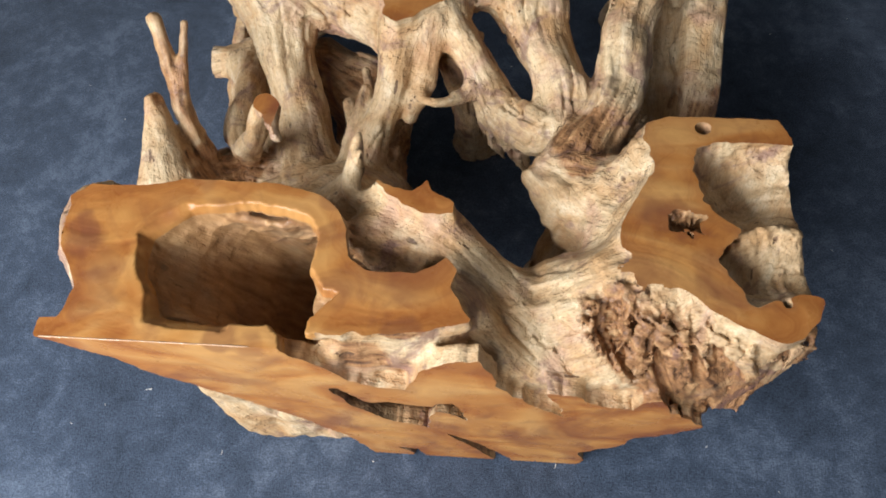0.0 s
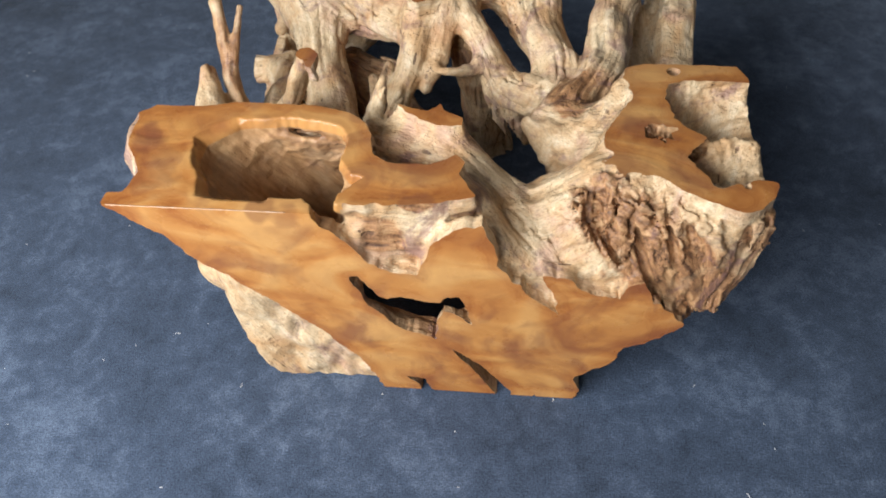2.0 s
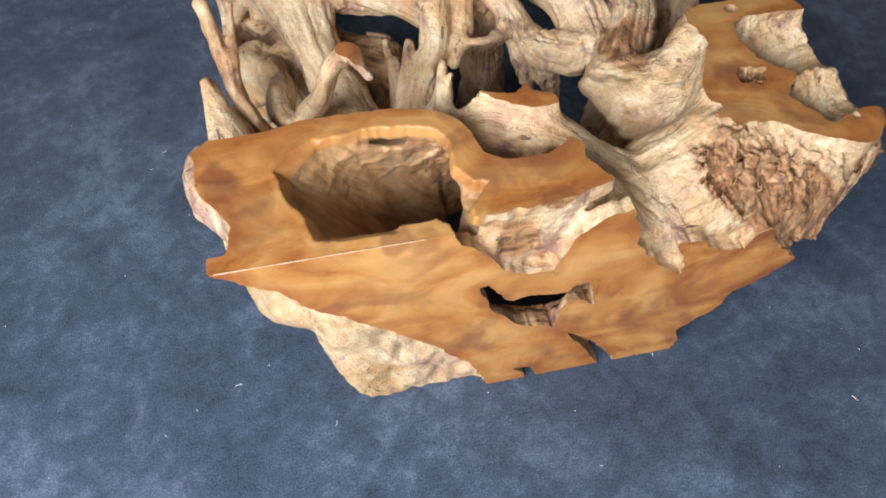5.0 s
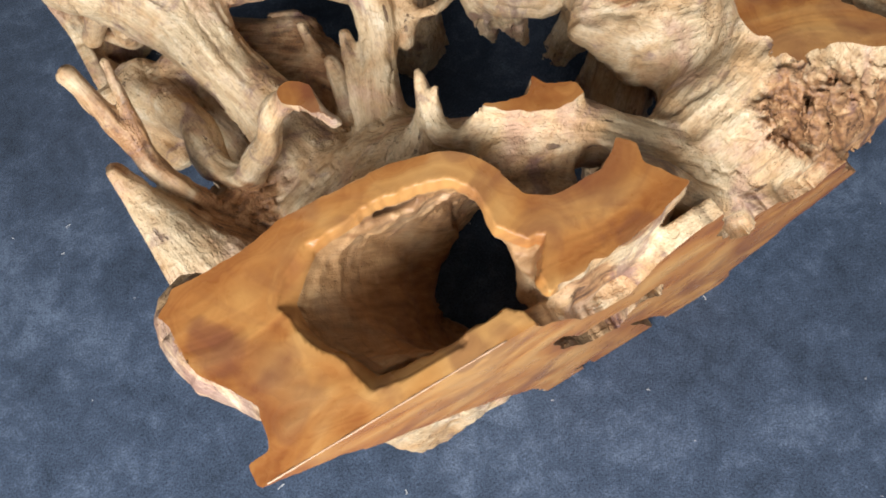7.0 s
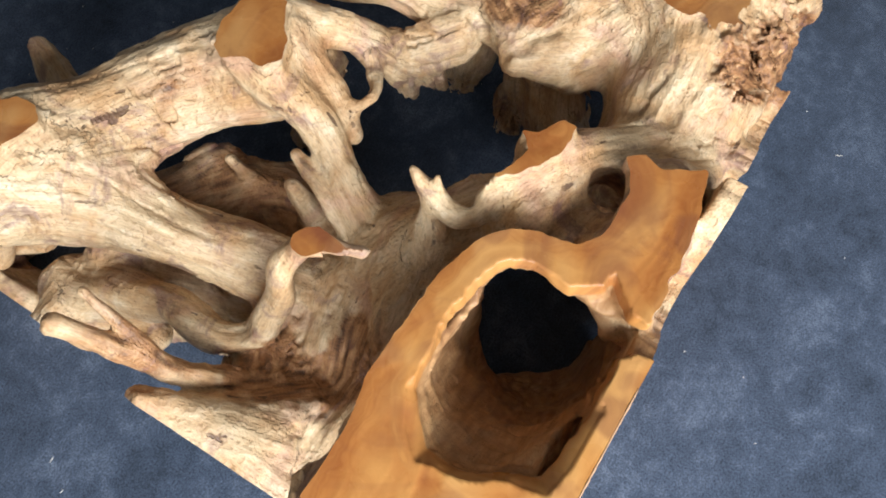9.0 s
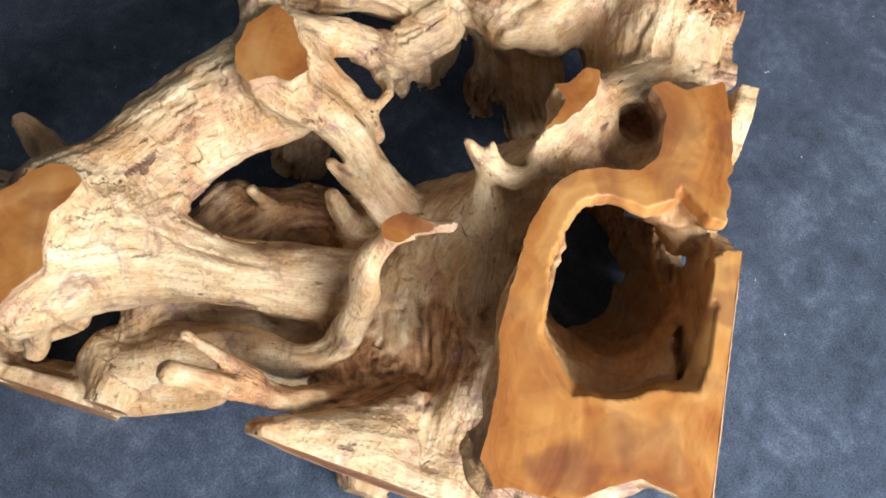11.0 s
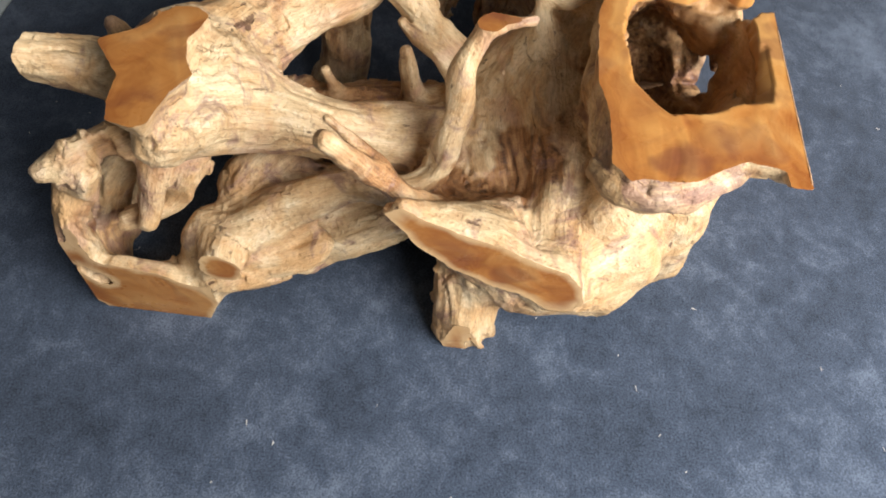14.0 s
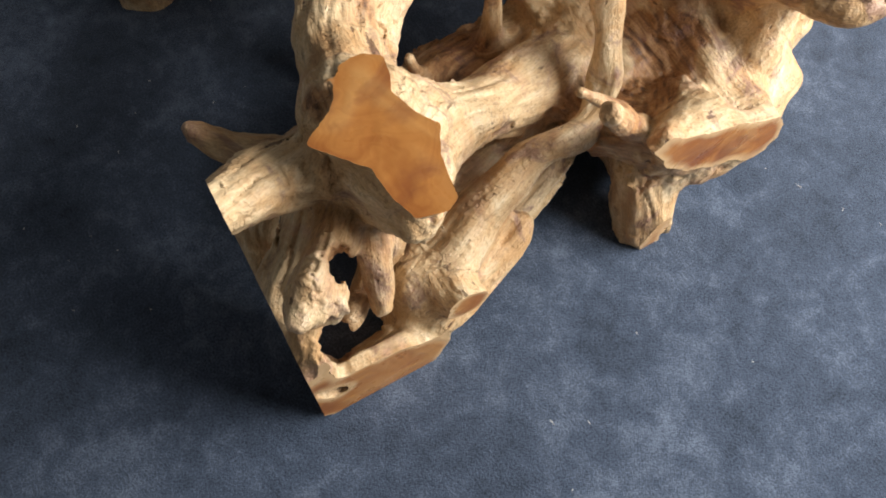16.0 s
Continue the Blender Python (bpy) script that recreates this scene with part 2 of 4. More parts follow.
def box(bm, lo, hi):
    lo, hi = Vector(lo), Vector(hi)
    m = Matrix.LocRotScale((lo + hi) / 2, None, hi - lo)
    return bmesh.ops.create_cube(bm, size=1, matrix=m)["verts"]


# ---- room ----
def room():
    x0, x1, y0, y1, h, t = -1.65, 2.6, -1.46, 3.2, 2.5, 0.12
    bm = bmesh.new()
    box(bm, (x0 - t, y0 - t, -0.12), (x1 + t, y1 + t, -0.006))
    tagged(mesh_object("floor", bm, FLOOR), "pale grey smooth floor under the dark carpet", "floor", kind="structure")
    bm = bmesh.new()
    box(bm, (x0 - t, y0 - t, h), (x1 + t, y1 + t, h + t))
    tagged(mesh_object("ceiling", bm, WALL), "plain grey painted ceiling", "ceiling", kind="structure")
    walls = {"wall_east": ((x1, y0, -0.006), (x1 + t, y1, h)), "wall_north": ((x0 - t, y1, -0.006), (x1 + t, y1 + t, h))}
    for name, (lo, hi) in walls.items():
        bm = bmesh.new()
        box(bm, lo, hi)
        tagged(mesh_object(name, bm, WALL), "plain grey painted wall", "wall", kind="structure")
    bm = bmesh.new()
    a0, a1, z0, z1 = -1.55, -0.05, 0.92, 2.2
    box(bm, (x0 - t, y0 - t, -0.006), (a0, y0, h))
    box(bm, (a1, y0 - t, -0.006), (x1 + t, y0, h))
    box(bm, (a0, y0 - t, -0.006), (a1, y0, z0))
    box(bm, (a0, y0 - t, z1), (a1, y0, h))
    tagged(mesh_object("wall_south", bm, WALL), "grey painted wall with a wide window opening", "wall", kind="structure")
    bm = bmesh.new()
    a0, a1, z0, z1 = -1.32, 0.12, 0.93, 2.23
    box(bm, (x0 - t, y0, -0.006), (x0, a0, h))
    box(bm, (x0 - t, a1, -0.006), (x0, y1, h))
    box(bm, (x0 - t, a0, -0.006), (x0, a1, z0))
    box(bm, (x0 - t, a0, z1), (x0, a1, h))
    tagged(mesh_object("wall_west", bm, WALL), "grey painted wall with a window opening", "wall", kind="structure")


room()


def carpet():
    bm = bmesh.new()
    nx, ny = 60, 60
    x0, x1, y0, y1 = -1.55, 2.3, -1.38, 1.79
    grid = [[bm.verts.new((x0 + (x1 - x0) * i / nx, y0 + (y1 - y0) * j / ny + (0.004 * noise.noise((i * 0.35, 0, 7)) if j == ny else 0), 0)) for j in range(ny + 1)] for i in range(nx + 1)]
    for i in range(nx):
        for j in range(ny):
            bm.faces.new((grid[i][j], grid[i + 1][j], grid[i + 1][j + 1], grid[i][j + 1]))
    r = bmesh.ops.extrude_face_region(bm, geom=list(bm.faces))
    bmesh.ops.translate(bm, verts=[v for v in r["geom"] if isinstance(v, bmesh.types.BMVert)], vec=(0, 0, -0.0055))
    bmesh.ops.recalc_face_normals(bm, faces=list(bm.faces))
    tagged(mesh_object("carpet", bm, PILE), "dark slate-blue mottled short-pile carpet, dusted with lint", "carpet", kind="structure")


carpet()

# ---- the root: a field of limbs, sawn off square ----
STEP = 0.0029
LO, HI = np.array((-0.325, 0.44, -0.02)), np.array((0.67, 1.40, 0.46))
SHAPE = tuple(int(v) for v in np.ceil((HI - LO) / STEP) + 1)
AX = [LO[i] + STEP * np.arange(SHAPE[i]) for i in range(3)]
FIELD = np.full(SHAPE, 0.5, np.float32)
OWNER = np.zeros(SHAPE, np.int16)
TONE = np.zeros(SHAPE, np.float32)
OIL = np.zeros(SHAPE, np.float32)
SHOOTS = []
TABLE = np.random.RandomState(3).rand(1 << 16).astype(np.float32)


def value_noise(x, y, z):
    xi, yi, zi = np.floor(x).astype(np.int64), np.floor(y).astype(np.int64), np.floor(z).astype(np.int64)
    u, v, w = (x - xi).astype(np.float32), (y - yi).astype(np.float32), (z - zi).astype(np.float32)
    u, v, w = u * u * (3 - 2 * u), v * v * (3 - 2 * v), w * w * (3 - 2 * w)

    def corner(a, b, c):
        return TABLE[((xi + a) * 73856093 ^ (yi + b) * 19349663 ^ (zi + c) * 83492791) & 0xFFFF]

    lo = (corner(0, 0, 0) * (1 - u) + corner(1, 0, 0) * u) * (1 - v) + (corner(0, 1, 0) * (1 - u) + corner(1, 1, 0) * u) * v
    hi = (corner(0, 0, 1) * (1 - u) + corner(1, 0, 1) * u) * (1 - v) + (corner(0, 1, 1) * (1 - u) + corner(1, 1, 1) * u) * v
    return 2 * (lo * (1 - w) + hi * w) - 1


def warp(x, y, z, amount):
    a = amount * (np.sin(31 * y + 17 * z + 1.3) + 0.6 * np.sin(67 * z - 43 * y + 0.4))
    b = amount * (np.sin(29 * z + 19 * x + 2.1) + 0.6 * np.sin(61 * x + 39 * z + 1.9))
    c = amount * (np.sin(33 * x - 15 * y + 0.7) + 0.6 * np.sin(57 * y + 47 * x + 3.1))
    return x + a, y + b, z + c


def smooth(points, steps=3):
    """Rounds a chain of balls through its points."""
    if len(points) < 3:
        return [tuple(p) for p in points]
    pts = [np.array(p, float) for p in points]
    pts = [2 * pts[0] - pts[1]] + pts + [2 * pts[-1] - pts[-2]]
    out = []
    for p0, p1, p2, p3 in zip(pts, pts[1:], pts[2:], pts[3:]):
        for k in range(steps):
            t = k / steps
            out.append(tuple(0.5 * (2 * p1 + (p2 - p0) * t + (2 * p0 - 5 * p1 + 4 * p2 - p3) * t * t + (3 * p1 - p0 - 3 * p2 + p3) * t ** 3)))
    return out + [tuple(pts[-2])]


def segment(a, b, run, x, y, z):
    """Distance to one tapered piece, and the fibre coordinates along it."""
    dx, dy, dz, dr = (b[i] - a[i] for i in range(4))
    length = max(math.sqrt(dx * dx + dy * dy + dz * dz), 1e-6)
    t = np.clip(((x - a[0]) * dx + (y - a[1]) * dy + (z - a[2]) * dz) / length ** 2, 0, 1)
    px, py, pz = x - a[0] - t * dx, y - a[1] - t * dy, z - a[2] - t * dz
    d = np.sqrt(px * px + py * py + pz * pz) - (a[3] + t * dr)
    s = run + t * length
    return length, (d, px + 0.10 * s, py + 0.085 * s, pz + 0.12 * s)


def pairs_of(points):
    return list(zip(points, points[1:])) if len(points) > 1 else [(points[0], points[0])]


def grain_of(spec, at):
    """Direction of the nearest piece of a limb."""
    best, out = np.full(len(at), 9.0), np.zeros_like(at)
    for a, b in pairs_of(smooth(spec["points"], 3)):
        d = segment(a, b, 0.0, *at.T)[1][0]
        way = np.array(b[:3]) - np.array(a[:3])
        out[d < best] = way / max(np.linalg.norm(way), 1e-6)
        best = np.minimum(best, d)
    return out


def reach(points, margin):
    pts = np.array(points, float)
    lo = ((pts[:, :3] - pts[:, 3:4]).min(0) - margin - LO) / STEP
    hi = ((pts[:, :3] + pts[:, 3:4]).max(0) + margin - LO) / STEP
    lo, hi = np.clip(np.floor(lo).astype(int), 0, np.array(SHAPE) - 2), np.clip(np.ceil(hi).astype(int) + 1, 2, np.array(SHAPE))
    return lo, np.maximum(hi, lo + 1)


def spread(points, shift, margin):
    """The part of the grid near a chain, with the distance to it and the fibre coordinates."""
    pts = smooth(points)
    lo, hi = reach(pts, margin)
    sl = tuple(slice(a, b) for a, b in zip(lo, hi))
    out = [np.full(hi - lo, margin, np.float32)] + [np.zeros(hi - lo, np.float32) for _ in range(3)]
    run = 0.0
    for a, b in pairs_of(pts):
        l2, h2 = reach((a, b), margin)
        sub = tuple(slice(p - q, r - q) for p, r, q in zip(l2, h2, lo))
        x, y, z = np.meshgrid(*(AX[i][l2[i]:h2[i]].astype(np.float32) for i in range(3)), indexing="ij", sparse=True)
        length, got = segment(a, b, run, *warp(x, y, z, shift))
        near = got[0] < out[0][sub]
        for o, n in zip(out, got):
            o[sub] = np.where(near, n, o[sub])
        run += length
    x, y, z = (g + 0 * out[0] for g in np.meshgrid(*(AX[i][sl[i]].astype(np.float32) for i in range(3)), indexing="ij", sparse=True))
    return sl, x, y, z, out


def limb(part_name, *points, blend=0.02, ridge=0.004, freq=70, tone=0.1, shift=0.005, lumps=0.004):
    """Adds one tapered limb (x, y, z, radius, ...) to the root."""
    SHOOTS.append(dict(part=part_name, points=points, warp=shift))
    sl, x, y, z, (d, fx, fy, fz) = spread(points, shift, blend + 0.012 + 1.6 * shift + 1.6 * lumps + ridge)
    near = np.abs(d) < 0.03
    nz = np.zeros_like(d)
    f = [c[near] * freq for c in (fx, fy, fz)]
    crease = np.clip(1 - np.abs(value_noise(f[0] * 0.7 + 5, f[1] * 0.7, f[2] * 0.7)) / 0.14, 0, 1)
    flake = np.clip(3.5 * value_noise(f[0] * 0.8 + 9, f[1] * 0.8, f[2] * 0.8), -0.5, 0.5)
    rough = np.clip(0.75 + 1.1 * value_noise(x[near] * 13 + 3, y[near] * 13, z[near] * 13), 0.25, 1.5)
    nz[near] = ridge * rough * (0.5 * value_noise(*f) + 1.0 * crease + 0.85 * flake + 0.4 * value_noise(f[0] * 2.3, f[1] * 2.3, f[2] * 2.3) - 0.3)
    if lumps:
        nz[near] += 0.6 * lumps * (value_noise(x[near] * 28, y[near] * 28, z[near] * 28) + 0.7 * value_noise(x[near] * 63, y[near] * 63, z[near] * 63))
    d = d + nz
    old = FIELD[sl]
    h = np.clip(blend - np.abs(old - d), 0, None) / blend
    mine = d < old
    share = np.where(mine, 1 - 0.5 * h, 0.5 * h)
    TONE[sl] = TONE[sl] * (1 - share) + tone * share
    OWNER[sl] = np.where(mine, len(SHOOTS) - 1, OWNER[sl])
    FIELD[sl] = np.minimum(old, d) - h * h * blend / 4


def hollow(*points, blend=0.012, ridge=0.003, freq=60, tone=None, shift=0.004, oil=0.0):
    """Takes a tapered hollow out of the root."""
    sl, x, y, z, (d, fx, fy, fz) = spread(points, shift, blend + 0.02 + 2 * shift)
    near = np.abs(d) < 0.04
    d[near] += ridge * value_noise(fx[near] * freq, fy[near] * freq, fz[near] * freq) + 0.6 * ridge * value_noise(fx[near] * freq * 2.7, fy[near] * freq * 2.7, fz[near] * freq * 2.7)
    # tone colours the walls; its brown partly stands in for shade
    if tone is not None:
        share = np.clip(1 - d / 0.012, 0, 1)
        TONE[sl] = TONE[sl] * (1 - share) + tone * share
    if oil:
        OIL[sl] = np.maximum(OIL[sl], oil * np.clip(1.6 - d / 0.012, 0, 1))
    old, d = FIELD[sl], -d
    h = np.clip(blend - np.abs(old - d), 0, None) / blend
    FIELD[sl] = np.maximum(old, d) + h * h * blend / 4


def outline_distance(outline, a, b):
    """Signed distance to a closed outline on a flat grid."""
    d = np.full(a.shape, 1e9)
    sign = np.ones(a.shape)
    pts = list(outline)
    for (ax, ay), (bx, by) in zip(pts, pts[-1:] + pts[:-1]):
        ex, ey = bx - ax, by - ay
        wx, wy = a - ax, b - ay
        t = np.clip((wx * ex + wy * ey) / max(ex * ex + ey * ey, 1e-12), 0, 1)
        d = np.minimum(d, (wx - ex * t) ** 2 + (wy - ey * t) ** 2)
        c1, c2, c3 = b >= ay, b < by, ex * wy > ey * wx
        sign = np.where((c1 & c2 & c3) | (~c1 & ~c2 & ~c3), -sign, sign)
    return sign * np.sqrt(d)


def slab(axis, outline, lo, hi, ragged=0.002, taper=0.0, soft=0.004):
    """Distance to an outline drawn across an axis and carried from lo to hi; taper narrows it towards lo."""
    u, v = [i for i in range(3) if i != axis]
    pad = 0.03
    low, high = [0, 0, 0], [0, 0, 0]
    low[axis], high[axis] = lo - pad, hi + pad
    for k, i in ((0, u), (1, v)):
        low[i], high[i] = min(p[k] for p in outline) - pad, max(p[k] for p in outline) + pad
    a0 = np.clip(np.floor((np.array(low) - LO) / STEP).astype(int), 0, np.array(SHAPE) - 2)
    a1 = np.clip(np.ceil((np.array(high) - LO) / STEP).astype(int) + 1, 2, np.array(SHAPE))
    sl = tuple(slice(p, q) for p, q in zip(a0, a1))
    g = np.meshgrid(AX[u][sl[u]], AX[v][sl[v]], indexing="ij")
    d2 = outline_distance(outline, *g)
    d2 = d2 + ragged * (value_noise(g[0] * 60, g[1] * 60, g[0] * 0 + 4.5) + 0.6 * value_noise(g[0] * 150, g[1] * 150, g[0] * 0 + 1.5))
    along = AX[axis][sl[axis]]
    shape = [1, 1, 1]
    shape[axis] = len(along)
    along = along.reshape(shape)
    d2 = np.expand_dims(d2, axis) + taper * (hi - along)
    cap = np.abs(along - (lo + hi) / 2) - (hi - lo) / 2
    h = np.clip(soft - np.abs(d2 - cap), 0, None) / soft
    return sl, np.maximum(d2, cap) + h * h * soft / 4


def plate(part_name, axis, outline, lo, hi, blend=0.015, tone=0.1, along=((0, 0, 0), (1, 0, 0)), **kw):
    """Adds a flat plate of the root; along: a line that its fibres follow."""
    SHOOTS.append(dict(part=part_name, points=tuple((*p, 0.02) for p in along), warp=0.004))
    sl, d = slab(axis, outline, lo, hi, **kw)
    old = FIELD[sl]
    h = np.clip(blend - np.abs(old - d), 0, None) / blend
    mine = d < old
    share = np.where(mine, 1 - 0.5 * h, 0.5 * h)
    TONE[sl] = TONE[sl] * (1 - share) + tone * share
    OWNER[sl] = np.where(mine, len(SHOOTS) - 1, OWNER[sl])
    FIELD[sl] = np.minimum(old, d) - h * h * blend / 4


def pierce(axis, outline, lo, hi, blend=0.006, tone=None, oil=0.0, **kw):
    """Cuts an outline out of the root, from lo to hi along an axis."""
    sl, d = slab(axis, outline, lo, hi, **kw)
    if tone is not None:
        share = np.clip(1 - d / 0.012, 0, 1)
        TONE[sl] = TONE[sl] * (1 - share) + tone * share
    if oil:
        OIL[sl] = np.maximum(OIL[sl], oil * np.clip(1.6 - d / 0.012, 0, 1))
    old, d = FIELD[sl], -d
    h = np.clip(blend - np.abs(old - d), 0, None) / blend
    FIELD[sl] = np.maximum(old, d) + h * h * blend / 4


def ease(outline, width, drop):
    """Sands the top cut down in a soft round towards the hollow inside an outline."""
    lo = (np.min(outline, 0) - 1.4 * width - LO[:2]) / STEP
    hi = (np.max(outline, 0) + 1.4 * width - LO[:2]) / STEP
    floor_z = int((TOP - 0.06 - LO[2]) / STEP)
    sl = (slice(max(int(lo[0]), 0), int(hi[0])), slice(max(int(lo[1]), 0), int(hi[1])), slice(floor_z, None))
    x, y = np.meshgrid(AX[0][sl[0]], AX[1][sl[1]], indexing="ij")
    z = AX[2][sl[2]]
    d = outline_distance(outline, x, y) + 0.006 * value_noise(x * 30, y * 30, x * 0 + 2.5)
    u = np.clip(1 - d / width, 0, 2.5)[:, :, None]
    cut = (z - (TOP - drop * u * u)) / np.sqrt(1 + (2 * drop * u / width) ** 2)
    FIELD[sl] = np.where(u > 0, np.maximum(FIELD[sl], cut), FIELD[sl])
    OIL[sl] = np.maximum(OIL[sl], np.clip(3.0 - 2 * d / width, 0, 1)[:, :, None] * np.clip((z - TOP + 0.05) / 0.02, 0, 1))


def dress_front(depth, rough):
    """Brings the raw wood back from the front saw cut, with an uneven skin."""
    sl = (slice(None), slice(0, int((FRONT + 0.08 - LO[1]) / STEP)), slice(None))
    x, y, z = np.meshgrid(AX[0], AX[1][sl[1]], AX[2], indexing="ij")
    skin_y = depth - 0.025 * (TOP - z) + rough * (value_noise(x * 26, y * 0, z * 22) + 0.5 * value_noise(x * 70, y * 0 + 3, z * 40))
    d, k = skin_y - y, 0.012
    old = FIELD[sl]
    h = np.clip(k - np.abs(old - d), 0, None) / k
    FIELD[sl] = np.maximum(old, d) + h * h * k / 4


def saw(point, normal, lo, hi):
    """A saw cut of its own, across all wood between two corners."""
    n = Vector(normal).normalized()
    OWN_CUTS.append((point, tuple(n), lo, hi))


def stain_or_shade(x, y, z, radius, tone):
    """Soaks a patch of the wood darker, or paints shade, with an uneven edge."""
    lo, hi = reach(((x, y, z, radius),), 0.04)
    sl = tuple(slice(a, b) for a, b in zip(lo, hi))
    gx, gy, gz = np.meshgrid(*(AX[i][sl[i]] for i in range(3)), indexing="ij")
    d = np.sqrt((gx - x) ** 2 + (gy - y) ** 2 + (gz - z) ** 2) / radius
    d = d + 0.35 * value_noise(gx * 35, gy * 35, gz * 35) + 0.2 * value_noise(gx * 90, gy * 90, gz * 90)
    share = np.clip((1.1 - d) / 0.45, 0, 1)
    TONE[sl] = TONE[sl] * (1 - share) + tone * share


OWN_CUTS = []
FRONT, LEFT, TOP, RIGHT, BACK = 0.464, -0.291, 0.426, 0.63, 1.355

# hollow front trunk, leaning down to the right behind the front cut
limb("hollow_trunk", (-0.165, 0.587, 0.40, 0.088), (-0.06, 0.58, 0.30, 0.10), (0.06, 0.575, 0.18, 0.10), (0.2, 0.57, 0.08, 0.09), blend=0.03)
plate("hollow_trunk", 2, ((-0.305, 0.44), (-0.296, 0.478), (-0.246, 0.485), (-0.241, 0.53), (-0.266, 0.58), (-0.285, 0.655), (-0.264, 0.676), (-0.20, 0.671), (-0.13, 0.688), (-0.02, 0.686), (0.035, 0.671), (0.062, 0.652), (0.076, 0.62), (0.082, 0.585), (0.105, 0.567), (0.165, 0.563), (0.20, 0.588), (0.214, 0.572), (0.207, 0.548), (0.232, 0.508), (0.15, 0.483), (0.07, 0.462)), 0.406, 0.52, blend=0.02, along=((-0.25, 0.6, 0.42), (0.2, 0.55, 0.42)))
limb("hollow_trunk", (-0.252, 0.60, 0.40, 0.03), (-0.256, 0.65, 0.395, 0.026), (-0.15, 0.655, 0.37, 0.03), (0.02, 0.64, 0.36, 0.04), blend=0.02)
limb("bark_lip", (-0.243, 0.535, 0.400, 0.010), (-0.271, 0.60, 0.400, 0.014), (-0.281, 0.66, 0.403, 0.017), (-0.252, 0.686, 0.398, 0.014), ridge=0.003, blend=0.015, tone=0.0, shift=0.002, lumps=0.002)
limb("hollow_trunk", (0.09, 0.53, 0.36, 0.06), (0.18, 0.53, 0.36, 0.05), blend=0.03)
# front foot and what stands behind the front cut
limb("front_root", (0.0, 0.54, 0.10, 0.07), (0.2, 0.54, 0.06, 0.07), (0.37, 0.54, 0.06, 0.06), ridge=0.004, blend=0.03)
limb("front_root", (0.25, 0.55, 0.18, 0.08), (0.38, 0.545, 0.2, 0.10), blend=0.04)
limb("front_foot", (-0.17, 0.62, 0.25, 0.045), (-0.11, 0.545, 0.11, 0.045), (-0.06, 0.50, 0.02, 0.035), (0.05, 0.50, 0.0, 0.035), ridge=0.002, blend=0.03, tone=0.05, lumps=0.001)
plate("front_foot", 1, ((-0.14, 0.31), (-0.172, 0.255), (-0.182, 0.21), (-0.174, 0.17), (-0.160, 0.07), (-0.14, 0.01), (-0.12, -0.02), (0.14, -0.02), (0.10, 0.05), (0.0, 0.20), (-0.1, 0.29)), 0.503, 0.57, blend=0.03, tone=0.0, ragged=0.003, soft=0.03, along=((-0.18, 0.5, 0.3), (0.0, 0.48, 0.0)))
plate("front_foot", 1, ((-0.11, 0.285), (-0.15, 0.235), (-0.156, 0.17), (-0.148, 0.085), (-0.13, 0.03), (-0.10, -0.02), (0.14, -0.02), (0.10, 0.05), (0.0, 0.19), (-0.06, 0.25)), 0.40, 0.53, blend=0.04, tone=0.0, ragged=0.003, soft=0.02, along=((-0.18, 0.5, 0.3), (0.0, 0.48, 0.0)))
# root to the right, carrying the scooped head
limb("right_root", (0.30, 0.55, 0.16, 0.09), (0.43, 0.575, 0.29, 0.10), (0.50, 0.61, 0.34, 0.10), ridge=0.004, blend=0.04, tone=0.0)
limb("right_root", (0.29, 0.575, 0.30, 0.05), (0.38, 0.585, 0.34, 0.055), (0.46, 0.60, 0.365, 0.06), ridge=0.004, blend=0.04, tone=0.0)
limb("scooped_head", (0.52, 0.60, 0.33, 0.10), (0.55, 0.70, 0.33, 0.09), (0.56, 0.74, 0.37, 0.07), ridge=0.005, blend=0.03)
plate("scooped_head", 2, ((0.448, 0.80), (0.476, 0.812), (0.527, 0.814), (0.618, 0.812), (0.632, 0.775), (0.632, 0.56), (0.622, 0.53), (0.601, 0.506), (0.578, 0.499), (0.55, 0.509), (0.527, 0.523), (0.504, 0.539), (0.482, 0.566), (0.449, 0.594), (0.438, 0.611), (0.416, 0.622), (0.411, 0.642), (0.419, 0.667), (0.447, 0.715), (0.478, 0.745), (0.476, 0.758), (0.452, 0.775)), 0.365, 0.52, blend=0.025, along=((0.5, 0.6, 0.4), (0.6, 0.8, 0.4)))
limb("burl", (0.395, 0.548, 0.372, 0.03), (0.445, 0.528, 0.345, 0.042), (0.50, 0.512, 0.28, 0.045), (0.53, 0.505, 0.22, 0.03), ridge=0.013, freq=80, tone=0.75, lumps=0.005, blend=0.015, shift=0.003)
limb("burl", (0.43, 0.558, 0.385, 0.03), (0.50, 0.535, 0.352, 0.042), (0.55, 0.518, 0.28, 0.042), ridge=0.013, freq=80, tone=0.7, lumps=0.005, blend=0.015, shift=0.003)
limb("burl", (0.51, 0.538, 0.385, 0.028), (0.565, 0.522, 0.35, 0.036), (0.575, 0.515, 0.25, 0.03), ridge=0.012, freq=85, tone=0.55, lumps=0.005, blend=0.015, shift=0.003)
limb("burl", (0.605, 0.535, 0.38, 0.022), (0.60, 0.525, 0.30, 0.022), (0.585, 0.52, 0.24, 0.016), ridge=0.012, freq=95, tone=0.5, lumps=0.004, blend=0.015, shift=0.002)
limb("lumpy_root", (0.318, 0.775, 0.315, 0.016), (0.345, 0.735, 0.32, 0.035), ridge=0.006, lumps=0.012, blend=0.02, tone=0.2)
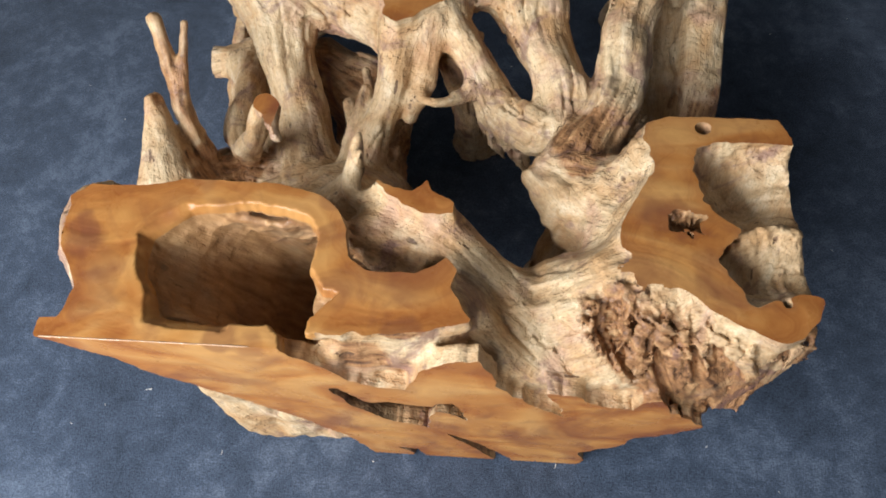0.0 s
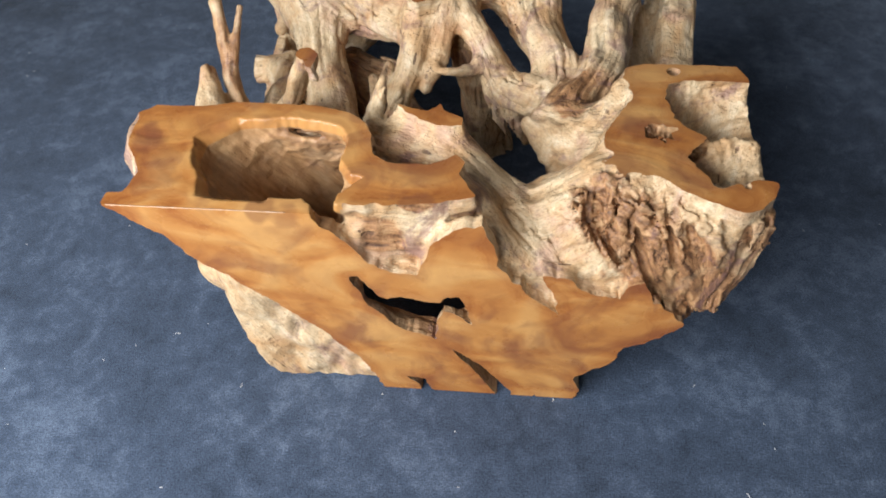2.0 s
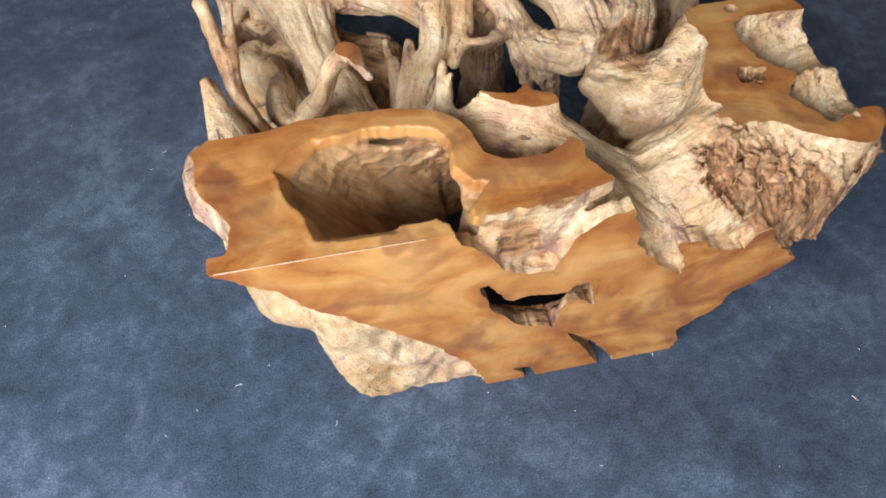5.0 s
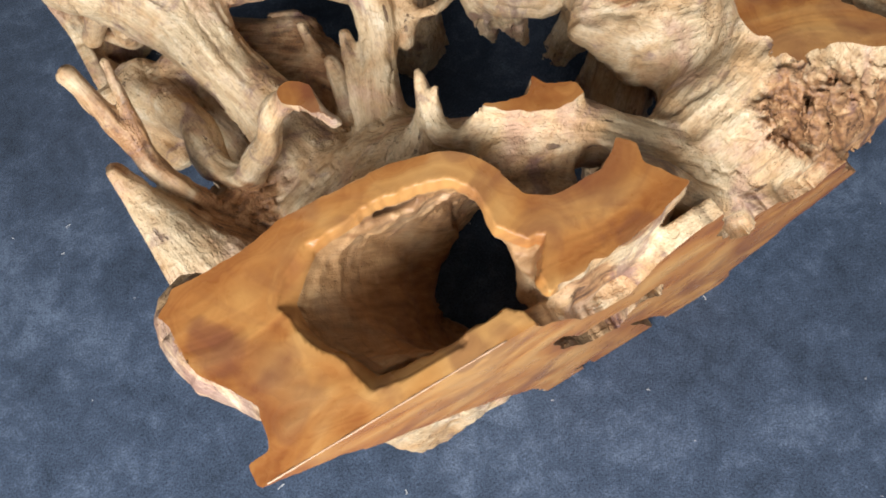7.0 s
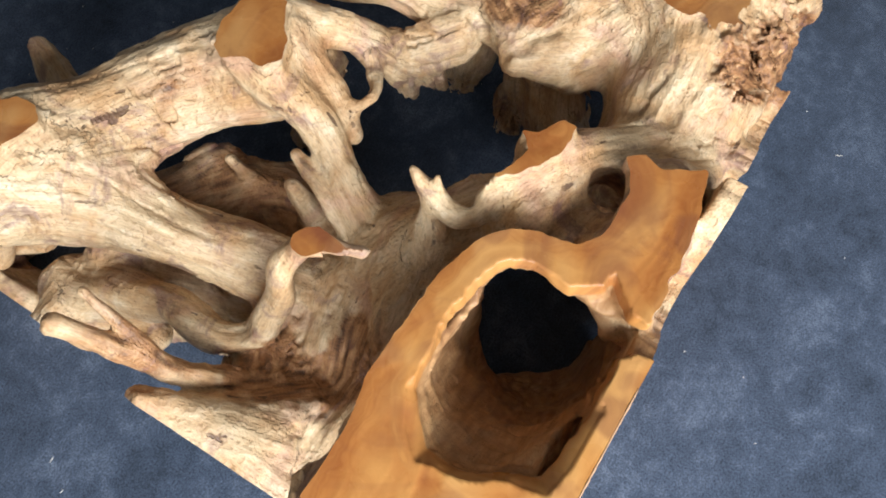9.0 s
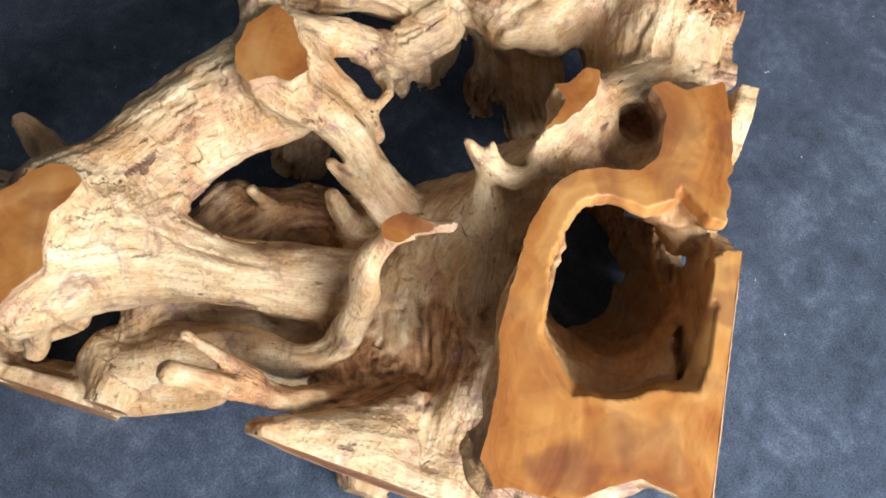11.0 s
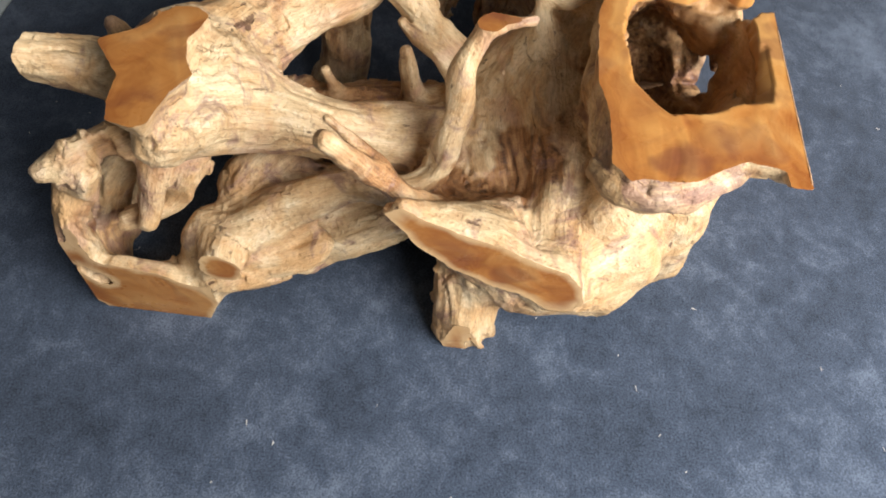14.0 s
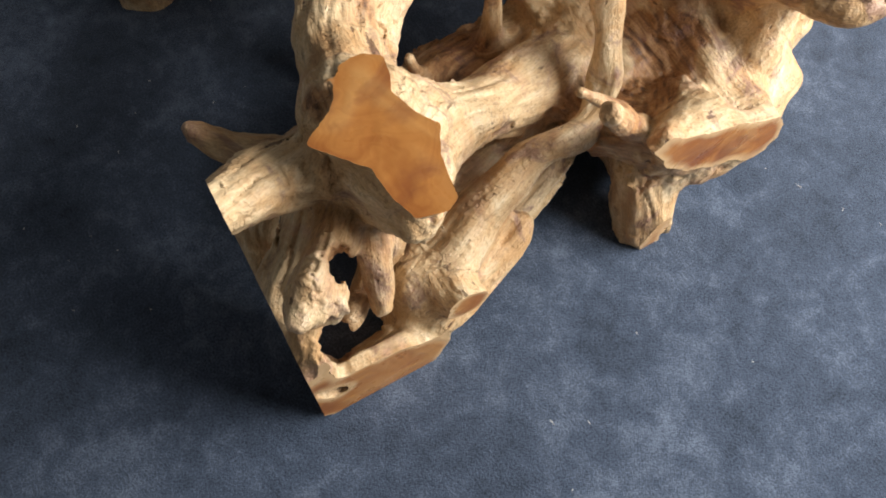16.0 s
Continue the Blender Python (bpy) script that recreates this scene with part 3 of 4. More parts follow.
limb("lumpy_root", (0.355, 0.79, 0.31, 0.04), (0.42, 0.755, 0.34, 0.05), (0.50, 0.70, 0.35, 0.07), ridge=0.004, lumps=0.012, blend=0.03, tone=0.2)
limb("lumpy_root", (0.37, 0.73, 0.29, 0.04), (0.45, 0.68, 0.33, 0.06), ridge=0.004, lumps=0.010, blend=0.03, tone=0.25)
limb("lumpy_root", (0.46, 0.775, 0.39, 0.03), (0.47, 0.735, 0.38, 0.035), ridge=0.003, lumps=0.006, blend=0.02)
limb("lumpy_leg", (0.40, 0.77, 0.27, 0.045), (0.36, 0.72, 0.14, 0.045), (0.35, 0.66, 0.0, 0.05), ridge=0.008, tone=0.25)
# sloping ridges between crown and front
limb("ridge_root", (0.11, 0.655, 0.36, 0.045), (0.20, 0.615, 0.345, 0.045), (0.29, 0.555, 0.31, 0.045), (0.36, 0.51, 0.255, 0.045), ridge=0.006, blend=0.03)
limb("ridge_root", (0.16, 0.665, 0.385, 0.028), (0.25, 0.615, 0.35, 0.028), (0.34, 0.555, 0.31, 0.03), (0.42, 0.50, 0.26, 0.035), ridge=0.006, blend=0.015)
limb("ridge_root", (0.22, 0.54, 0.38, 0.03), (0.28, 0.51, 0.32, 0.03), (0.35, 0.49, 0.25, 0.03), ridge=0.005, blend=0.02, tone=0.0)
limb("crown", (0.03, 0.735, 0.24, 0.085), (0.11, 0.685, 0.28, 0.07), ridge=0.006, tone=0.2, blend=0.03)
limb("crown", (0.073, 0.778, 0.414, 0.003), (0.066, 0.758, 0.395, 0.008), (0.060, 0.725, 0.375, 0.012), (0.070, 0.70, 0.378, 0.010), (0.10, 0.692, 0.382, 0.012), (0.14, 0.675, 0.385, 0.018), (0.185, 0.655, 0.385, 0.024), ridge=0.005, blend=0.012, shift=0.002)
plate("crown", 2, ((0.168, 0.696), (0.176, 0.684), (0.205, 0.666), (0.203, 0.652), (0.168, 0.652), (0.138, 0.663), (0.115, 0.682), (0.097, 0.701), (0.128, 0.686), (0.150, 0.680)), 0.385, 0.434, blend=0.015, taper=-0.12, ragged=0.003, along=((0.1, 0.7, 0.42), (0.2, 0.66, 0.42)))
limb("crown", (0.071, 0.772, 0.410, 0.003), (0.052, 0.75, 0.36, 0.009), (0.03, 0.735, 0.31, 0.028), ridge=0.006, freq=110, blend=0.012, shift=0.002)
limb("crown", (0.076, 0.748, 0.412, 0.003), (0.062, 0.742, 0.375, 0.010), ridge=0.004, freq=110, blend=0.012, shift=0.002)
# middle stump and the pit behind the trunk
limb("stump", (-0.16, 0.75, 0.11, 0.085), (-0.05, 0.79, 0.16, 0.09), (0.04, 0.79, 0.19, 0.08), ridge=0.004, tone=0.2, blend=0.04, lumps=0.003)
limb("stump", (-0.06, 0.71, 0.25, 0.05), (0.03, 0.72, 0.28, 0.05), ridge=0.006, tone=0.2, blend=0.03)
limb("stump", (-0.21, 0.70, 0.20, 0.05), (-0.10, 0.70, 0.21, 0.05), (-0.02, 0.70, 0.25, 0.05), ridge=0.003, tone=0.2, blend=0.03, lumps=0.005)
limb("side_lobe", (-0.272, 0.80, 0.245, 0.03), (-0.2, 0.76, 0.15, 0.08), ridge=0.007, blend=0.03)
limb("side_lobe", (-0.25, 0.70, 0.195, 0.045), (-0.235, 0.67, 0.165, 0.055), (-0.19, 0.61, 0.16, 0.065), lumps=0.001, ridge=0.003, blend=0.03, tone=0.0)
limb("side_lobe", (-0.25, 0.78, 0.235, 0.045), (-0.268, 0.85, 0.285, 0.026), (-0.286, 0.895, 0.335, 0.008), ridge=0.004, blend=0.03)
limb("side_lobe", (-0.24, 0.70, 0.13, 0.045), (-0.21, 0.63, 0.11, 0.05), lumps=0.001, ridge=0.003, blend=0.03, tone=0.0)
limb("side_lobe", (-0.20, 0.77, 0.22, 0.03), (-0.27, 0.85, 0.28, 0.02), ridge=0.004, blend=0.03, tone=0.3)
limb("stump", (-0.22, 0.80, 0.19, 0.045), (-0.17, 0.85, 0.19, 0.04), (-0.10, 0.85, 0.17, 0.05), ridge=0.004, tone=0.7, blend=0.04, lumps=0.006)
plate("side_lobe", 0, ((0.918, 0.328), (0.885, 0.314), (0.828, 0.292), (0.774, 0.285), (0.721, 0.256), (0.685, 0.242), (0.662, 0.212), (0.655, 0.178), (0.699, 0.172), (0.747, 0.19), (0.823, 0.224), (0.881, 0.285)), -0.34, -0.268, blend=0.02, tone=0.0, soft=0.012, along=((-0.28, 0.66, 0.2), (-0.28, 0.92, 0.3)))
limb("side_foot", (-0.22, 0.81, 0.12, 0.046), (-0.246, 0.802, 0.03, 0.045), (-0.248, 0.798, 0.0, 0.044), ridge=0.008, tone=0.2)
# elbow branch, twig, limbs to the back
limb("elbow_branch", (-0.225, 1.17, 0.13, 0.048), (-0.20, 1.08, 0.175, 0.034), (-0.185, 0.985, 0.215, 0.025), (-0.175, 0.915, 0.225, 0.022), (-0.152, 0.870, 0.245, 0.021), (-0.115, 0.852, 0.305, 0.019), (-0.083, 0.837, 0.37, 0.017), (-0.058, 0.822, 0.44, 0.011), ridge=0.002, lumps=0.001, blend=0.012)
limb("elbow_branch", (-0.056, 0.812, 0.42, 0.011), (-0.040, 0.768, 0.42, 0.006), ridge=0.003, blend=0.012, shift=0.002)
limb("low_root", (-0.26, 1.19, 0.05, 0.026), (-0.252, 1.12, 0.095, 0.026), (-0.225, 1.03, 0.13, 0.024), ridge=0.006, blend=0.03, tone=0.05)
limb("low_root", (-0.15, 1.12, 0.13, 0.04), (-0.11, 1.0, 0.13, 0.038), (-0.07, 0.89, 0.14, 0.04), ridge=0.005, blend=0.03, tone=0.35)
limb("low_root", (-0.215, 1.17, 0.08, 0.04), (-0.172, 1.04, 0.065, 0.038), (-0.143, 0.94, 0.105, 0.034), (-0.1, 0.86, 0.13, 0.03), ridge=0.006, blend=0.03)
limb("elbow_branch", (-0.24, 1.15, 0.15, 0.03), (-0.30, 1.145, 0.148, 0.028), ridge=0.003, blend=0.02)
limb("twig", (-0.268, 0.982, 0.415, 0.010), (-0.245, 0.91, 0.31, 0.013), (-0.215, 0.85, 0.24, 0.018), ridge=0.004, freq=110, tone=0.4, blend=0.01, shift=0.002)
limb("twig", (-0.226, 0.985, 0.40, 0.006), (-0.238, 0.93, 0.345, 0.009), (-0.243, 0.905, 0.305, 0.010), ridge=0.002, tone=0.4, blend=0.01, shift=0.002)
limb("pale_limb", (-0.19, 1.178, 0.345, 0.052), (-0.122, 1.10, 0.29, 0.050), (-0.096, 1.0, 0.235, 0.044), (-0.045, 0.87, 0.19, 0.052), ridge=0.004, lumps=0.002, blend=0.03, tone=0.0)
limb("pale_limb", (-0.12, 1.18, 0.36, 0.042), (-0.17, 1.19, 0.355, 0.046), (-0.24, 1.187, 0.35, 0.028), ridge=0.004, blend=0.045, tone=0.0)
plate("pale_limb", 2, ((-0.108, 1.147), (-0.094, 1.164), (-0.097, 1.179), (-0.134, 1.214), (-0.152, 1.242), (-0.168, 1.266), (-0.199, 1.242), (-0.224, 1.223), (-0.262, 1.22), (-0.29, 1.212), (-0.299, 1.176), (-0.287, 1.16), (-0.252, 1.155), (-0.237, 1.150), (-0.208, 1.134), (-0.178, 1.15), (-0.152, 1.158), (-0.128, 1.149)), 0.385, 0.434, blend=0.018, taper=0.5, tone=0.0, ragged=0.0015, along=((-0.1, 1.17, 0.42), (-0.28, 1.19, 0.42)))
limb("pale_limb", (-0.16, 1.245, 0.36, 0.022), (-0.12, 1.20, 0.36, 0.035), ridge=0.004, blend=0.02)
limb("back_wall", (-0.11, 1.19, 0.365, 0.045), (0.0, 1.165, 0.34, 0.04), (0.09, 1.12, 0.335, 0.042), (0.13, 1.06, 0.36, 0.05), ridge=0.0035, blend=0.04, tone=0.2)
limb("back_wall", (-0.1, 1.145, 0.33, 0.036), (-0.01, 1.122, 0.302, 0.032), (0.06, 1.075, 0.30, 0.030), (0.10, 1.015, 0.33, 0.032), ridge=0.004, tone=0.25, blend=0.05)
limb("back_leg", (0.19, 1.05, 0.30, 0.04), (0.21, 1.06, 0.14, 0.04), (0.22, 1.09, 0.0, 0.05), ridge=0.007, tone=0.2, blend=0.03)
limb("topped_branch", (0.105, 1.02, 0.385, 0.032), (0.092, 0.965, 0.355, 0.026), (0.075, 0.90, 0.30, 0.025), (0.045, 0.83, 0.25, 0.032), ridge=0.006, blend=0.015, tone=0.05)
limb("topped_branch", (0.145, 1.04, 0.38, 0.034), (0.115, 1.0, 0.36, 0.03), ridge=0.004, blend=0.02)
plate("topped_branch", 2, ((0.062, 1.035), (0.072, 1.055), (0.105, 1.070), (0.145, 1.068), (0.178, 1.048), (0.168, 1.02), (0.138, 1.0), (0.124, 0.982), (0.10, 0.974), (0.076, 0.988), (0.078, 1.012)), 0.385, 0.434, blend=0.025, taper=0.3, along=((0.07, 1.0, 0.42), (0.17, 1.05, 0.42)))
limb("topped_branch", (0.150, 1.01, 0.385, 0.026), (0.135, 0.955, 0.335, 0.020), (0.120, 0.91, 0.295, 0.012), ridge=0.005, blend=0.02, tone=0.4)
limb("topped_branch", (0.045, 0.935, 0.325, 0.009), (0.035, 0.88, 0.28, 0.014), (0.02, 0.82, 0.23, 0.03), ridge=0.004, blend=0.01, tone=0.5)
limb("arched_branch", (0.175, 1.03, 0.385, 0.030), (0.215, 0.975, 0.355, 0.026), (0.265, 0.93, 0.295, 0.026), (0.325, 0.875, 0.30, 0.034), ridge=0.006, blend=0.02, tone=0.05)
limb("arched_branch", (0.30, 1.08, 0.36, 0.05), (0.335, 0.98, 0.33, 0.04), (0.36, 0.88, 0.30, 0.042), ridge=0.006, tone=0.2, blend=0.02)
limb("arched_branch", (0.225, 0.955, 0.32, 0.018), (0.25, 0.925, 0.265, 0.016), (0.268, 0.92, 0.19, 0.003), ridge=0.006, freq=100, blend=0.02, tone=0.2, shift=0.002)
limb("arched_branch", (0.28, 0.91, 0.27, 0.02), (0.295, 0.895, 0.225, 0.010), (0.305, 0.89, 0.19, 0.003), ridge=0.006, freq=100, blend=0.02, tone=0.3, shift=0.002)
limb("arched_branch", (0.12, 0.93, 0.315, 0.012), (0.157, 0.90, 0.335, 0.006), (0.20, 0.93, 0.325, 0.010), (0.225, 0.95, 0.33, 0.016), ridge=0.004, freq=110, blend=0.015, tone=0.1, shift=0.002)
limb("arched_branch", (0.19, 1.075, 0.385, 0.026), (0.25, 1.085, 0.375, 0.03), (0.31, 1.075, 0.36, 0.035), ridge=0.006, blend=0.03, tone=0.35)
limb("right_limb", (0.42, 0.81, 0.28, 0.035), (0.40, 0.81, 0.16, 0.03), (0.395, 0.81, 0.06, 0.024), ridge=0.008, freq=90, blend=0.05, tone=0.35)
limb("right_limb", (0.44, 0.90, 0.29, 0.035), (0.415, 0.90, 0.16, 0.028), (0.40, 0.91, 0.075, 0.02), ridge=0.008, freq=90, blend=0.05, tone=0.35)
limb("right_limb", (0.37, 0.80, 0.32, 0.04), (0.43, 0.93, 0.34, 0.038), (0.47, 1.12, 0.38, 0.04), ridge=0.007, tone=0.35, blend=0.02)
limb("side_plank", (0.56, 0.97, 0.0, 0.035), (0.575, 1.03, 0.27, 0.03), (0.575, 1.28, 0.33, 0.04), ridge=0.004, tone=0.05, blend=0.03)
limb("side_plank", (0.52, 1.0, 0.15, 0.04), (0.5, 1.15, 0.28, 0.04), (0.5, 1.3, 0.12, 0.05), ridge=0.004, tone=0.1, blend=0.05)
limb("side_plank", (0.55, 1.1, 0.12, 0.04), (0.56, 1.28, 0.05, 0.05), (0.57, 1.3, 0.0, 0.05), ridge=0.004, tone=0.1, blend=0.05)
plate("side_plank", 0, ((0.94, -0.02), (0.955, 0.1), (0.99, 0.26), (1.04, 0.30), (1.15, 0.345), (1.28, 0.37), (1.37, 0.36), (1.37, -0.02)), 0.562, 0.608, blend=0.03, ragged=0.004, tone=0.12, along=((0.58, 1.0, 0.0), (0.58, 1.2, 0.35)))
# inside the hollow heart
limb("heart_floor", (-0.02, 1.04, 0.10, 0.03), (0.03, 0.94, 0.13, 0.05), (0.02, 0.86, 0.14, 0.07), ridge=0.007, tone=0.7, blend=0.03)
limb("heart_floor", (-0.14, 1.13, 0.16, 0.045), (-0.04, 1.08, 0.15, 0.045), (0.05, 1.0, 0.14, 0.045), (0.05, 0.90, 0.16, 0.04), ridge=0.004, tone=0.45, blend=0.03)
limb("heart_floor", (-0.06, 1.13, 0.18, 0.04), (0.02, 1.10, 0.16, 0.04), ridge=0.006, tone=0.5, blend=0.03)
limb("inner_twig", (0.03, 1.02, 0.12, 0.018), (0.026, 1.04, 0.19, 0.009), (0.023, 1.053, 0.236, 0.006), ridge=0.002, tone=0.35, blend=0.02, shift=0.001)
limb("inner_twig", (0.03, 0.92, 0.2, 0.018), (0.015, 0.93, 0.295, 0.010), ridge=0.003, tone=0.5, blend=0.02, shift=0.001)
# back left corner
limb("horn", (-0.10, 1.21, 0.29, 0.045), (-0.145, 1.30, 0.36, 0.034), (-0.175, 1.36, 0.388, 0.028), (-0.185, 1.385, 0.398, 0.024), ridge=0.004, tone=0.05)
limb("horn", (-0.17, 1.24, 0.29, 0.03), (-0.225, 1.29, 0.295, 0.027), (-0.276, 1.338, 0.297, 0.008), ridge=0.005)
limb("horn", (-0.03, 1.28, 0.24, 0.03), (-0.006, 1.335, 0.285, 0.018), (-0.004, 1.348, 0.30, 0.005), ridge=0.003, tone=0.2)
limb("corner_leg", (-0.24, 1.30, 0.28, 0.028), (-0.265, 1.345, 0.17, 0.026), (-0.275, 1.35, 0.07, 0.028), ridge=0.005, blend=0.02)
limb("corner_leg", (-0.12, 1.25, 0.25, 0.04), (-0.17, 1.34, 0.15, 0.03), (-0.25, 1.36, 0.05, 0.03), ridge=0.005, tone=0.15, blend=0.03)
limb("corner_leg", (-0.02, 1.29, 0.2, 0.035), (-0.1, 1.345, 0.1, 0.03), (-0.22, 1.36, 0.03, 0.035), ridge=0.005, tone=0.15, blend=0.04)
limb("corner_leg", (-0.285, 1.335, 0.05, 0.042), (-0.285, 1.26, 0.05, 0.045), (-0.26, 1.205, 0.045, 0.042), (-0.225, 1.17, 0.09, 0.045), ridge=0.006, blend=0.02, tone=0.05)
limb("corner_leg", (-0.19, 1.19, 0.24, 0.03), (-0.21, 1.23, 0.18, 0.02), (-0.25, 1.30, 0.17, 0.018), ridge=0.006, blend=0.015, tone=0.15)
plate("corner_leg", 0, ((1.35, 0.15), (1.335, 0.125), (1.283, 0.125), (1.237, 0.118), (1.19, 0.09), (1.168, 0.055), (1.195, -0.02), (1.335, -0.02), (1.322, 0.04), (1.314, 0.07), (1.335, 0.09)), -0.34, -0.268, blend=0.02, tone=0.05, ragged=0.004, soft=0.008, along=((-0.28, 1.18, 0.05), (-0.28, 1.34, 0.06)))
limb("splinter", (-0.2, 1.22, 0.28, 0.022), (-0.255, 1.24, 0.19, 0.013), ridge=0.006, freq=120, blend=0.012, tone=0.35, shift=0.001)
# raw skin behind the front cut, and the flat front sheet itself
dress_front(0.484, 0.007)
plate("front_sheet", 1, ((-0.297, 0.45), (0.014, 0.45), (0.026, 0.40), (0.05, 0.385), (0.084, 0.332), (0.12, 0.314), (0.152, 0.312), (0.168, 0.345), (0.178, 0.381), (0.21, 0.408), (0.244, 0.42), (0.258, 0.38), (0.266, 0.34), (0.30, 0.292), (0.335, 0.255), (0.357, 0.236), (0.352, 0.27), (0.325, 0.325), (0.36, 0.318), (0.40, 0.288), (0.441, 0.278), (0.45, 0.318), (0.468, 0.320), (0.508, 0.258), (0.54, 0.226), (0.497, 0.178), (0.462, 0.162), (0.450, 0.112), (0.42, 0.094), (0.397, 0.068), (0.408, 0.03), (0.40, -0.02), (0.08, -0.02), (0.07, 0.033), (0.046, 0.09), (-0.025, 0.187), (-0.09, 0.25), (-0.16, 0.315), (-0.204, 0.372)), 0.38, 0.487, blend=0.012, ragged=0.0045, along=((-0.25, 0.47, 0.4), (0.3, 0.47, 0.1)))
# hollows
MOUTH = ((-0.178, 0.605), (-0.158, 0.55), (-0.139, 0.495), (-0.11, 0.489), (-0.05, 0.486), (0.0, 0.488), (0.012, 0.478), (0.02, 0.455), (0.045, 0.455), (0.05, 0.47), (0.05, 0.499), (0.082, 0.538), (0.062, 0.542), (0.042, 0.568), (0.048, 0.612), (0.024, 0.645), (-0.042, 0.66), (-0.083, 0.656), (-0.13, 0.648))
pierce(2, MOUTH, 0.40, 0.436, taper=0.3, tone=0.4, ragged=0.003, oil=1.0)
ease(((-0.178, 0.605), (-0.158, 0.55), (-0.139, 0.495), (-0.11, 0.489), (-0.05, 0.486), (-0.05, 0.58), (-0.083, 0.63), (-0.13, 0.645)), 0.014, 0.006)
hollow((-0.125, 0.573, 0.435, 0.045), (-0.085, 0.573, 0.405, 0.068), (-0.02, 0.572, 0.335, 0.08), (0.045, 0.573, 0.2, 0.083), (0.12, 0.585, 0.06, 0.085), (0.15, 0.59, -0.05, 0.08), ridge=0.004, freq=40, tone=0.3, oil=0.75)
# high tones in the next six paint the inner walls dark, as shade
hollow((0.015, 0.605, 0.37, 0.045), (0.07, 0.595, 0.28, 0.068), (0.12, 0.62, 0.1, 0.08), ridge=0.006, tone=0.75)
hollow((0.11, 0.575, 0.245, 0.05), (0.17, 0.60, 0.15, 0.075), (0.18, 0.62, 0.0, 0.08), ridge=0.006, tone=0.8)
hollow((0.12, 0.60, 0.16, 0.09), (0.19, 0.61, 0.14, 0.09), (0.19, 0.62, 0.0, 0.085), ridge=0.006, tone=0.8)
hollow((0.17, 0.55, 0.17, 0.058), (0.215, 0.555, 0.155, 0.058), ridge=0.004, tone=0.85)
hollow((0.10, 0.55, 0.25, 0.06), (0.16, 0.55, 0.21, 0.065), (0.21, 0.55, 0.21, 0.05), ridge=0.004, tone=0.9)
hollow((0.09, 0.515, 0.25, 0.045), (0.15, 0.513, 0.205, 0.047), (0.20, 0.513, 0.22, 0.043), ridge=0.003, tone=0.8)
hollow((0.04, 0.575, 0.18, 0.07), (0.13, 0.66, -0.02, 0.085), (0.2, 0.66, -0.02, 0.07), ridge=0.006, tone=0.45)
hollow((0.105, 0.61, 0.43, 0.018), (0.15, 0.594, 0.395, 0.026), (0.187, 0.588, 0.37, 0.024), (0.20, 0.60, 0.24, 0.04), tone=0.45)
hollow((0.562, 0.712, 0.432, 0.064), (0.61, 0.712, 0.45, 0.066), (0.68, 0.715, 0.475, 0.066), tone=0.15, ridge=0.004, freq=90)
hollow((0.560, 0.598, 0.415, 0.036), (0.60, 0.608, 0.435, 0.050), (0.66, 0.615, 0.455, 0.052), tone=0.1, ridge=0.004, freq=90)
hollow((0.555, 0.555, 0.425, 0.012), (0.575, 0.575, 0.42, 0.022), tone=0.3, ridge=0.002)
hollow((0.462, 0.650, 0.440, 0.004), (0.475, 0.647, 0.422, 0.009), (0.50, 0.637, 0.408, 0.018), (0.532, 0.636, 0.402, 0.016), tone=0.85, ridge=0.010, freq=120)
hollow((0.475, 0.664, 0.428, 0.005), (0.505, 0.655, 0.422, 0.007), tone=0.6, ridge=0.006, freq=120, shift=0.001)
hollow((0.524, 0.796, 0.44, 0.010), (0.515, 0.79, 0.385, 0.010), tone=0.2, shift=0.001)
hollow((0.589, 0.547, 0.43, 0.005), (0.589, 0.547, 0.40, 0.005), tone=0.7, shift=0.001, ridge=0.001)
hollow((0.388, 0.548, 0.415, 0.008), (0.398, 0.525, 0.375, 0.016), (0.43, 0.498, 0.335, 0.010), tone=0.9, ridge=0.010, freq=110, shift=0.002)
hollow((0.425, 0.535, 0.395, 0.004), (0.46, 0.492, 0.345, 0.009), (0.49, 0.475, 0.29, 0.007), (0.50, 0.47, 0.25, 0.004), tone=0.8, ridge=0.009, freq=120, shift=0.002)
hollow((0.46, 0.535, 0.40, 0.004), (0.50, 0.492, 0.355, 0.008), (0.525, 0.473, 0.29, 0.009), (0.54, 0.475, 0.24, 0.005), tone=0.75, ridge=0.009, freq=120, shift=0.002)
hollow((0.515, 0.505, 0.385, 0.004), (0.545, 0.483, 0.34, 0.008), (0.56, 0.474, 0.28, 0.006), tone=0.8, ridge=0.009, freq=120, shift=0.002)
hollow((0.59, 0.51, 0.39, 0.003), (0.592, 0.495, 0.33, 0.006), (0.578, 0.49, 0.25, 0.004), tone=0.7, ridge=0.008, freq=120, shift=0.002)
hollow((0.615, 0.52, 0.40, 0.003), (0.613, 0.507, 0.33, 0.005), (0.60, 0.50, 0.26, 0.003), tone=0.7, ridge=0.006, freq=120, shift=0.001)
pierce(1, ((0.052, 0.302), (0.066, 0.30), (0.092, 0.258), (0.103, 0.25), (0.121, 0.261), (0.183, 0.25), (0.191, 0.266), (0.213, 0.265), (0.23, 0.20), (0.205, 0.223), (0.189, 0.229), (0.178, 0.20), (0.174, 0.157), (0.118, 0.182), (0.074, 0.236)), 0.44, 0.58, ragged=0.004, tone=0.5)
pierce(1, ((0.19, 0.14), (0.246, 0.088), (0.297, 0.012), (0.295, -0.02), (0.284, -0.02), (0.232, 0.074)), 0.44, 0.53, ragged=0.002, tone=0.5)
